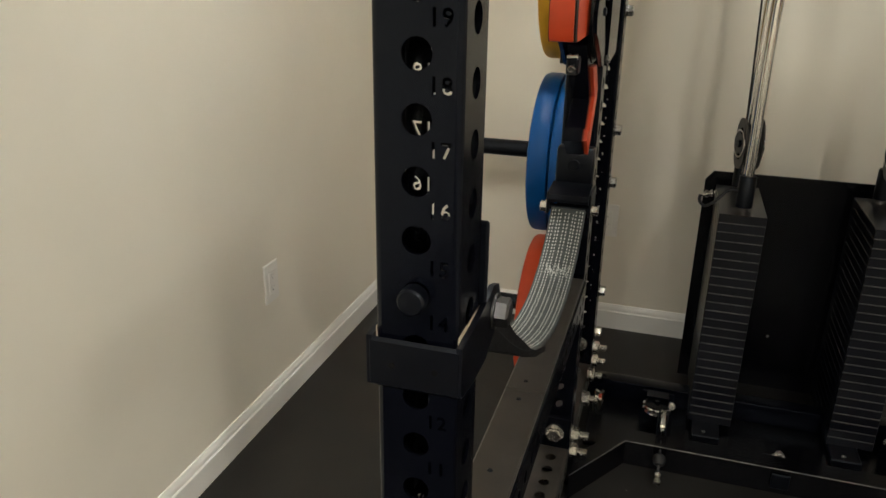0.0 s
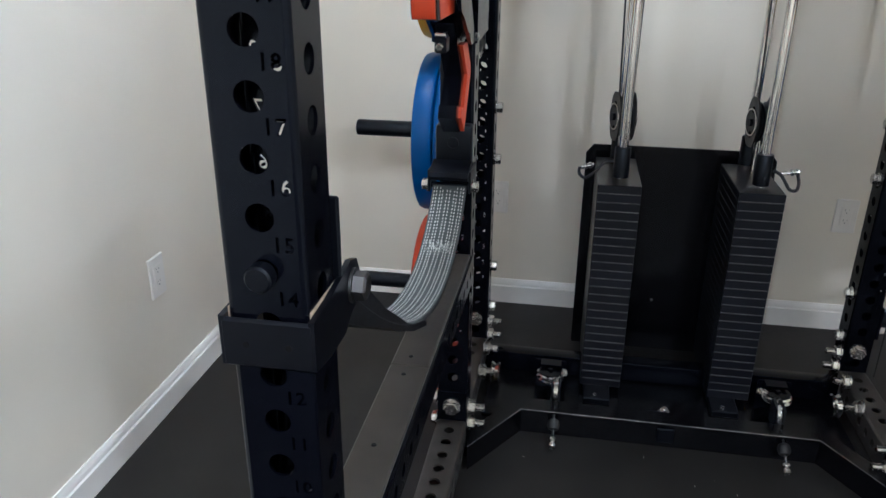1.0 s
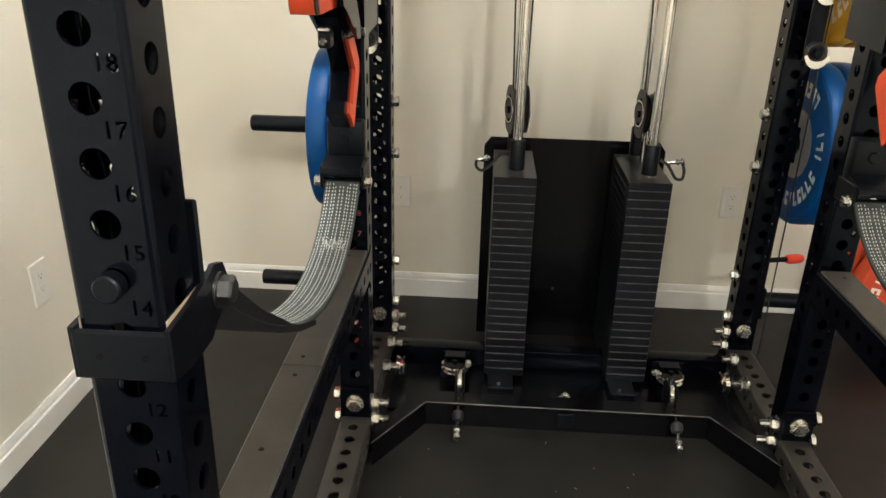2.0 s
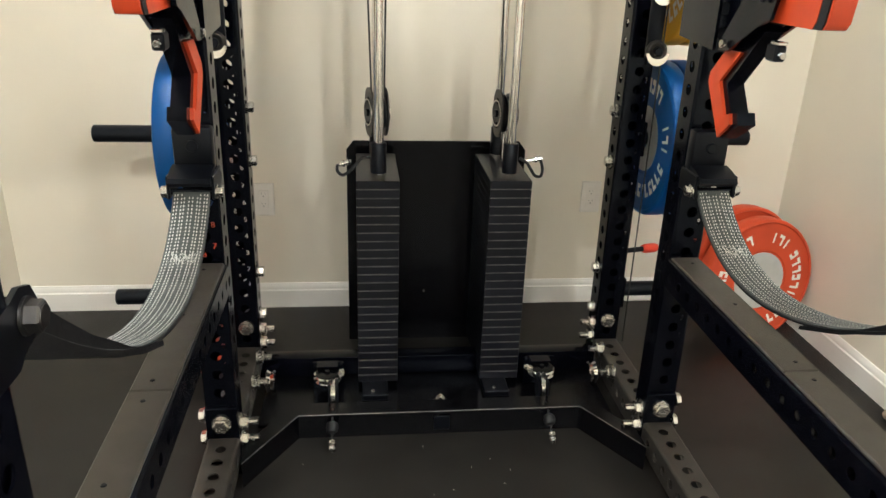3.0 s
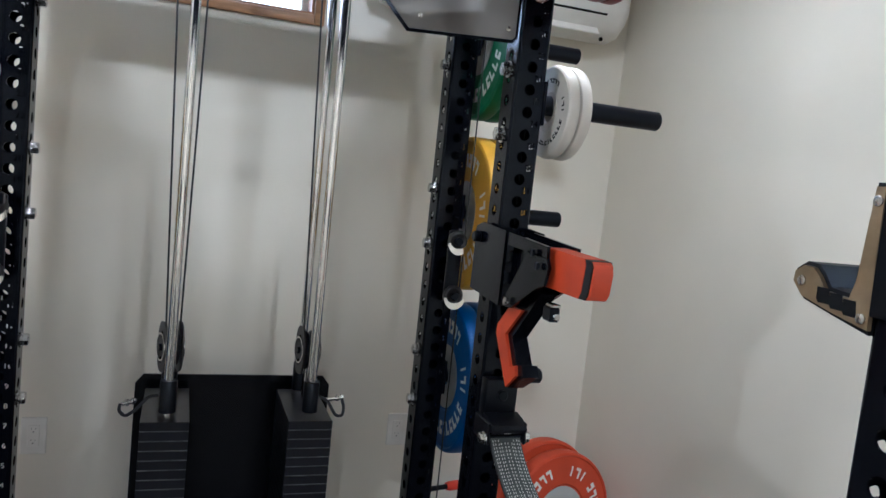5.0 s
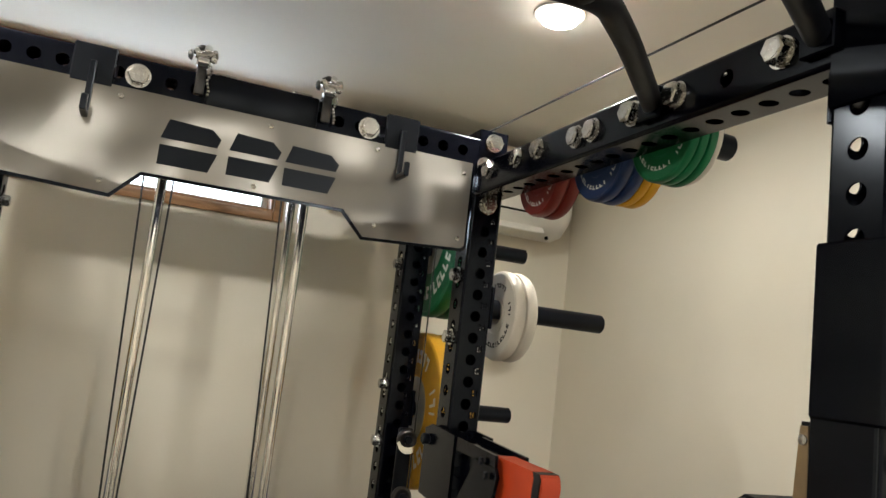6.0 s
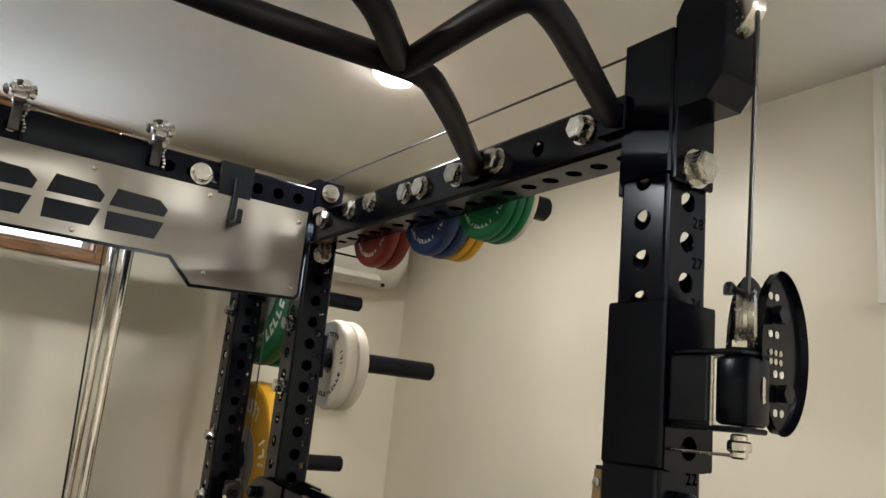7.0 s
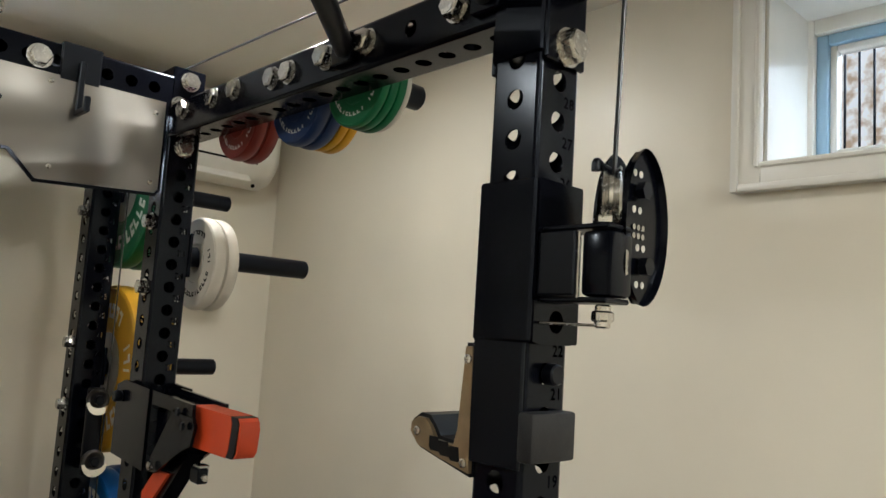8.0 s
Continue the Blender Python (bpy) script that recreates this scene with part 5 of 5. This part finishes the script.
    part("latch_plate", Shape().box((min(sg * 0.546, sg * 0.566), 0.798, 1.118), (max(sg * 0.546, sg * 0.566), 0.826, 1.124), 0.001), ZINC, h, "small zinc latch plate")
    part("spring_latch", Shape().box((min(sg * 0.545, sg * 0.567), 0.800, 1.088), (max(sg * 0.545, sg * 0.567), 0.836, 1.1175), 0.003), BLACK_SATIN, h)
    part("latch_screw", Shape().rod((sg * 0.556, 0.800, 1.102), (sg * 0.556, 0.790, 1.100), 0.007, 6, 0.001), ZINC, h)
    part("lock_knob", Shape().rod((sg * 0.512, 1.130, 1.222), (sg * 0.494, 1.130, 1.222), 0.013, 16, 0.003), BLACK_SATIN, h)
    return h


for sg in (-1, 1):
    roller_hook(sg).location += Vector((-0.006 * sg, -0.028, -0.018))


# ---------------------------------------------------------------- bar hook on the front right upright
def j_cup():
    h = thing("j_cup", (X, 0.09, 1.22), "tan steel sandwich bar hook with black plastic liner", "bar hook")
    o = [(0.040, 1.372), (0.036, 1.222), (0.085, 1.232), (0.128, 1.243), (0.143, 1.258), (0.142, 1.270), (0.130, 1.278), (0.116, 1.277), (0.106, 1.268), (0.096, 1.254), (0.064, 1.251), (0.058, 1.272), (0.051, 1.372)]
    for e in (-1, 1):
        pl = part("side_plate", Shape().slab(o, lambda u, w, d, e=e: (X + e * 0.0402 + e * d, u, w + 0.001), 0.006), RUSTY_STEEL, h, "tan steel side plate")
        for y, z in ((0.130, 1.261), (0.046, 1.358), (0.045, 1.234)):
            part("plate_screw", Shape().lathe((X + e * 0.0462, y, z), (e, 0, 0), [(0.0062, 0), (0.0058, 0.002), (0.003, 0.0028)], 12), ZINC, pl)
        for y in (0.061, 0.079, 0.097):
            lift = (y - 0.066) * 0.20 - 0.003
            blk = [(y - 0.0095, 1.2375 + lift), (y + 0.006, 1.2375 + lift), (y + 0.0095, 1.242 + lift), (y + 0.0095, 1.255 + lift), (y - 0.007, 1.255 + lift)]
            part("dark_mark", Shape().slab(blk, lambda u, w, d, e=e: (X + e * (0.0462 + d), u, w), 0.0005), DARK_INK, pl, "dark block mark")
    oo = [(max(u, 0.0395), w) for u, w in shrink(o, -0.0045)]
    part("liner", Shape().slab(oo, lambda u, w, d: (X - 0.0395 + d, u, w + 0.001), 0.079), BAR_BLACK, h, "black plastic liner")
    part("roller_block", Shape().box((X - 0.050, -0.062, 1.249), (X + 0.030, -0.0392, 1.305), 0.004), RUBBER, h)
    part("pin", Shape().rod((X, -0.0385, ZH + 21 * PITCH), (X, -0.056, ZH + 21 * PITCH), 0.0125, 20, 0.002), BLACK_SATIN, h)
    part("strap_plate", Shape().box((X - 0.046, -0.040, 1.238), (X - 0.040, 0.040, 1.386), 0.002), BLACK_SATIN, h)


j_cup()


# ---------------------------------------------------------------- sliding pulley carriage on the front right upright
def carriage():
    c = thing("pulley_carriage", (X, 0, 1.37), "black sliding sleeve with a swivelling cable pulley", "cable pulley")
    part("sleeve_side", Shape().box((X - 0.049, -0.049, 1.376), (X - 0.042, 0.041, 1.568), 0.003), BLACK, c)
    part("sleeve_side", Shape().box((X + 0.042, -0.047, 1.376), (X + 0.047, 0.047, 1.568), 0.002), BLACK, c)
    part("sleeve_back", Shape().box((X - 0.0415, 0.039, 1.376), (X + 0.0415, 0.044, 1.568), 0.003), BLACK, c)
    face = Shape()
    hx, hz, hr, k = X, 1.402, 0.0135, 24
    rim = [(hx + hr * math.cos(2 * math.pi * i / k), hz + hr * math.sin(2 * math.pi * i / k)) for i in range(k)]
    edge = []
    for i in range(k):
        ca, sa = math.cos(2 * math.pi * i / k), math.sin(2 * math.pi * i / k)
        t = min((X + 0.0415 - hx) / ca if ca > 1e-6 else (hx - X + 0.0415) / -ca if ca < -1e-6 else 9, 0.027 / abs(sa) if abs(sa) > 1e-6 else 9)
        edge.append((hx + t * ca, hz + t * sa))
    ring = [(u, y, w) for y in (-0.049, -0.042) for u, w in rim] + [(u, y, w) for y in (-0.049, -0.042) for u, w in edge]
    face.add(ring, [(i, (i + 1) % k, 2 * k + (i + 1) % k, 2 * k + i) for i in range(k)] + [(k + i, k + (i + 1) % k, 3 * k + (i + 1) % k, 3 * k + i) for i in range(k)]
             + [(i, (i + 1) % k, k + (i + 1) % k, k + i) for i in range(k)] + [(2 * k + i, 2 * k + (i + 1) % k, 3 * k + (i + 1) % k, 3 * k + i) for i in range(k)])
    face.box((X - 0.0415, -0.049, hz + 0.027), (X + 0.0415, -0.042, 1.568))
    part("sleeve_front", face, BLACK, c)
    for z in (1.424, 1.505):
        part("arm", Shape().box((X - 0.034, -0.140, z), (X + 0.012, -0.049, z + 0.006), 0.002), BLACK_SATIN, c)
    part("web", Shape().box((X - 0.040, -0.101, 1.431), (X - 0.034, -0.049, 1.504), 0.002), BLACK_SATIN, c)
    part("swivel_post", Shape().rod((X - 0.011, -0.121, 1.397), (X - 0.011, -0.121, 1.423), 0.009, 16, 0.002), ZINC, c)
    part("swivel_nut", Shape().rod((X - 0.011, -0.121, 1.5115), (X - 0.011, -0.121, 1.522), 0.015, 6, 0.002), ZINC, c)
    block = part("swivel_block", Shape().box((X - 0.031, -0.144, 1.431), (X + 0.011, -0.103, 1.504), 0.006), BLACK, c)
    part("block_pin", Shape().rod((X - 0.031, -0.1005, 1.427), (X - 0.031, -0.1005, 1.503), 0.0024, 8), ZINC, block)
    place = Matrix.Translation((X - 0.014, -0.090, 1.515)) @ Matrix.Rotation(radians(3), 4, "Z")
    wheel = [(0.006, -0.012), (0.031, -0.012), (0.036, -0.009), (0.028, -0.002), (0.028, 0.002), (0.036, 0.009), (0.031, 0.012), (0.006, 0.012)]
    for cx, cz in ((0.012, 0.030), (0.030, -0.045)):
        part("pulley_wheel", Shape().lathe((cx, -0.030, cz), (0.5, -0.85, 0), wheel, 28).turn(place), ZINC, c, "grooved steel pulley wheel")
    kid = []
    for i in range(40):
        a = 2 * math.pi * i / 40
        r = 0.040
        kid.append((0.047 + r * math.cos(a) + (0.012 if math.cos(a) > 0 else 0.0) * math.cos(a), 0.0 + 0.088 * math.sin(a) * (1.0 if math.cos(a) > -0.2 else 0.97)))
    for dy, m in ((-0.046, 1), (-0.014, -1)):
        g = part("guard_plate", Shape().slab(kid, lambda u, w, d, dy=dy: (u, dy + d, w), 0.004).turn(place), BLACK, c)
        rim = [(u, dy, w) for u, w in kid] + [(0.047 + (u - 0.047) * 1.05, dy - 0.008 * m, w * 1.03) for u, w in kid]
        if m > 0:
            part("guard_rim", Shape().add(rim, [(i, (i + 1) % 40, 40 + (i + 1) % 40, 40 + i) for i in range(40)]).turn(place), BLACK, g)
            for cx, cz in ((0.040, 0.040), (0.050, -0.045)):
                part("axle_nut", Shape().rod((cx, -0.050, cz), (cx, -0.060, cz), 0.011, 6).turn(place), BLACK_SATIN, g)
                # pale discs and dots stand in for the bright wall behind open slots
                for du, dw in ((-0.006, 0.021), (0.007, 0.021), (-0.006, -0.021), (0.007, -0.021)):
                    part("see_through_disc", Shape().rod((cx + du, -0.0464, cz + dw), (cx + du, -0.0470, cz + dw), 0.0042, 10).turn(place), PALE_MARK, g)
            for k in range(6):
                part("guard_slot", Shape().rod((0.034 + 0.010 * (k % 3), -0.046, -0.001 - 0.010 * (k // 3)), (0.034 + 0.010 * (k % 3), -0.0475, -0.001 - 0.010 * (k // 3)), 0.0036, 8).turn(place), ZINC, g)
    part("lock_pin", Shape().rod((X - 0.03, -0.049, 1.400), (X - 0.004, -0.125, 1.400), 0.0018, 8), ZINC, c)
    part("cable_claw", Shape().pipe([(X - 0.004, -0.122, 1.572), (X - 0.024, -0.122, 1.574), (X - 0.036, -0.122, 1.580), (X - 0.036, -0.122, 1.568)], 0.0050, 10), BLACK_SATIN, c)
    part("post_nut", Shape().rod((X - 0.011, -0.121, 1.404), (X - 0.011, -0.121, 1.416), 0.0125, 6, 0.002), ZINC, c)
    return c


carriage().location.z += 0.006

# head pulley housing on top of the front right upright, and the cable over the beam
head = thing("head_pulley", (X, 0, 1.90), "black pulley housing bolted on top of the upright", "cable pulley")
part("cap_sleeve", Shape().box((X - 0.0408, -0.0408, 1.740), (X + 0.0408, 0.0408, 1.936), 0.003), BLACK, head)
part("housing", Shape().slab([(-0.040, 1.824), (-0.088, 1.824), (-0.110, 1.850), (-0.114, 1.93), (-0.108, 1.985), (-0.06, 1.985), (-0.040, 1.95)], lambda u, w, d: (X - 0.036 + d, u, w), 0.066), BLACK, head)
part("wheel", Shape().lathe((X - 0.018, -0.098, 1.945), (1, 0, 0), [(0.006, 0), (0.040, 0), (0.044, 0.004), (0.036, 0.012), (0.044, 0.020), (0.040, 0.024), (0.006, 0.024)], 24), ZINC, head, "grooved pulley wheel")
head.location.z -= 0.010
cab = thing("cable", (X, -0.1, 1.6), "thin black steel cable over the rack", "cable")
part("drop", Shape().rod((X - 0.005, -0.134, 1.92), (X - 0.010, -0.128, 1.57), 0.0028, 8), CABLE, cab)
part("run", Shape().pipe([(X + 0.004, -0.03, 1.938), (X + 0.004, 1.072, 1.961), (X + 0.004, 1.525, 1.968)], 0.0021, 8), CABLE, cab)

# ---------------------------------------------------------------- rear carriages, clips and small gear
def rear_carriage(sg):
    c = thing("cable_attachment", (sg * (X + 0.01), 1.43, 1.0), "black link bar with chrome clips hanging at the upright", "cable attachment", "cable attachments")
    x, y = sg * (X + 0.008), 1.430
    part("link_bar", Shape().box((x - 0.021, y - 0.006, 0.985), (x + 0.021, y + 0.008, 1.190), 0.005), BLACK_SATIN, c)
    for z, dx in ((1.160, 0.002), (1.006, 0.006)):
        kx = x + sg * dx
        part("clip", Shape().lathe((kx, y - 0.006, z), (0, -1, 0), [(0.013, 0.008), (0.017, 0.011), (0.022, 0.012), (0.027, 0.009), (0.029, 0.005), (0.028, 0.0)], 28), DARK_STEEL, c, "dark steel swivel boss")
        low = [math.pi * (1.02 + 0.96 * k / 14) for k in range(15)]
        moon = [(0.031 * math.cos(a), 0.034 * math.sin(a)) for a in low] + [(0.024 * math.cos(a), 0.016 * math.sin(a)) for a in low[::-1]]
        part("snap_gate", Shape().slab(moon, lambda u, w, d: (kx + u, y - 0.024 + d, z - 0.004 + w), 0.005), CHROME, c, "chrome snap gate")
        part("knob", Shape().rod((kx, y - 0.012, z), (kx, y - 0.030, z), 0.0115, 18, 0.002), BLACK_SATIN, c)
    part("cable", Shape().rod((x + sg * 0.026, y, 0.12), (x + sg * 0.026, y, 1.93), 0.0022, 8), CABLE, c)


for sg in (-1, 1):
    rear_carriage(sg)

for sg, hx in ((1, 0.324), (-1, -0.328)):
    hk = thing("storage_hook", (hx, 1.07, 1.9), "black steel hook clipped over the crossmember", "hook", "storage hooks")
    part("clip", Shape().box((hx - 0.040, Y1 - HALF - 0.006, 1.850), (hx + 0.040, Y1 + HALF + 0.006, 1.931), 0.003), BLACK_SATIN, hk)
    part("hook", Shape().box((hx - 0.006, Y1 - HALF - 0.020, 1.786), (hx + 0.006, Y1 - HALF - 0.007, 1.895), 0.002).box((hx - 0.006, Y1 - HALF - 0.065, 1.780), (hx + 0.006, Y1 - HALF - 0.007, 1.792), 0.002).box((hx - 0.006, Y1 - HALF - 0.070, 1.780), (hx + 0.006, Y1 - HALF - 0.060, 1.812), 0.002), BLACK_SATIN, hk)

for cx in (-0.127, 0.142):
    cl = thing("bar_collar", (cx, Y1, 1.98), "chrome clamp collar round a black sleeve on the crossmember", "collar", "chrome collars")
    f0 = Y1 - HALF
    part("band", Shape().box((cx - 0.010, f0 - 0.012, 1.935), (cx + 0.010, f0 - 0.002, 1.992), 0.004).box((cx - 0.010, f0 - 0.012, 1.9925), (cx + 0.010, Y1 + 0.03, 2.000), 0.003), DARK_STEEL, cl)
    part("knuckle", Shape().lathe((cx - 0.014, f0 - 0.010, 2.004), (1, 0, 0), [(0.006, 0), (0.012, 0.003), (0.013, 0.014), (0.012, 0.025), (0.006, 0.028)], 16), CHROME, cl)
    part("screw", Shape().rod((cx - 0.018, f0 - 0.016, 2.014), (cx + 0.020, f0 - 0.016, 2.022), 0.0065, 10).rod((cx + 0.018, f0 - 0.016, 2.0215), (cx + 0.026, f0 - 0.016, 2.0235), 0.011, 6, 0.002), ZINC, cl)
    part("lever", Shape().pipe([(cx - 0.016, f0 - 0.010, 2.028), (cx - 0.004, f0 - 0.018, 2.034), (cx + 0.012, f0 - 0.012, 2.026)], 0.006, 10), DARK_STEEL, cl)
    part("wing_nut", Shape().lathe((cx - 0.022, f0 - 0.016, 2.013), (-1, 0, -0.2), [(0.005, 0), (0.012, 0.003), (0.010, 0.007), (0.006, 0.010)], 8), DARK_STEEL, cl)
    beads = Shape()
    for k in range(9):
        beads.lathe((cx + 0.016 + 0.003 * math.sin(k * 1.1), f0 - 0.014, 2.000 - 0.0075 * k), (0, 0, -1), [(0.0008, 0), (0.0028, 0.0015), (0.0034, 0.0034), (0.0028, 0.0053), (0.0008, 0.0068)], 8)
    part("pin_chain", beads, ZINC, cl, "bright bead chain")
    for kx, kz, kr in ((-0.016, 2.020, 0.009), (0.004, 2.030, 0.010), (0.018, 2.010, 0.008)):
        part("knuckle", Shape().lathe((cx + kx, f0 - 0.012, kz), (0.3, -1, 0.2), [(0.003, -0.004), (kr * 0.8, 0), (kr, 0.004), (kr * 0.85, 0.010), (kr * 0.3, 0.013)], 10), CHROME, cl)
    cl.location.z -= 0.060
bar = thing("stored_handle", (0.025, Y1, 1.985), "black padded bar lying along the crossmember", "bar")
part("grip", Shape().box((-0.112, Y1 - 0.044, 1.856), (0.126, Y1 + 0.045, 1.928), 0.006), BLACK_SATIN, bar)
for tx in (-0.075, 0.090):
    part("tab", Shape().box((tx - 0.022, Y1 - 0.030, 1.9285), (tx + 0.022, Y1 + 0.02, 1.936), 0.003), ZINC, bar)

tube = thing("cardboard_tube", (1.33, 1.0, 0.03), "tan tube lying on the floor along the baseboard", "tube")
part("tube_body", Shape().lathe((1.318, 1.148, 0.0185), (-0.066, -0.387, 0), [(0.0, 0.0), (0.014, 0), (0.018, 0.004), (0.018, 0.78), (0.014, 0.784), (0.0, 0.784)], 20), CARD, tube)

grip = thing("pull_pin", (X + HALF, 1.66, 0.374), "black pull pin with a red rubber grip at the rear upright", "handle")
part("shaft", Shape().rod((X + HALF - 0.002, 1.555, 0.372), (0.685, 1.576, 0.372), 0.008, 12, 0.001), BLACK_SATIN, grip)
part("grip", Shape().lathe((0.676, 1.575, 0.372), (1, 0.22, 0), [(0.0, 0), (0.012, 0.002), (0.015, 0.012), (0.015, 0.045), (0.010, 0.056), (0, 0.059)], 18), HANDLE_RED, grip, "red rubber grip")

# lint and chalk flecks on the rubber floor
rnd = random.Random(11)
fleck = Shape()
for fx, fy in [(-0.055, 1.10), (0.063, 1.005), (0.162, 0.99)] + [(rnd.uniform(-0.45, 0.45), rnd.uniform(0.6, 1.15)) for k in range(14)]:
    a, r = rnd.uniform(0, 3.1), rnd.uniform(0.0015, 0.005)
    dx, dy = r * math.cos(a), r * math.sin(a)
    fleck.slab([(fx - dx - dy * 0.15, fy - dy + dx * 0.15), (fx + dx - dy * 0.15, fy + dy + dx * 0.15), (fx + dx + dy * 0.15, fy + dy - dx * 0.15), (fx - dx + dy * 0.15, fy - dy - dx * 0.15)], lambda u, w, d: (u, w, 0.0004 + d), 0.0005)
tagged(part("floor_lint", fleck, PALE_MARK), "tiny pale lint flecks on the rubber floor", "lint", kind="stuff")
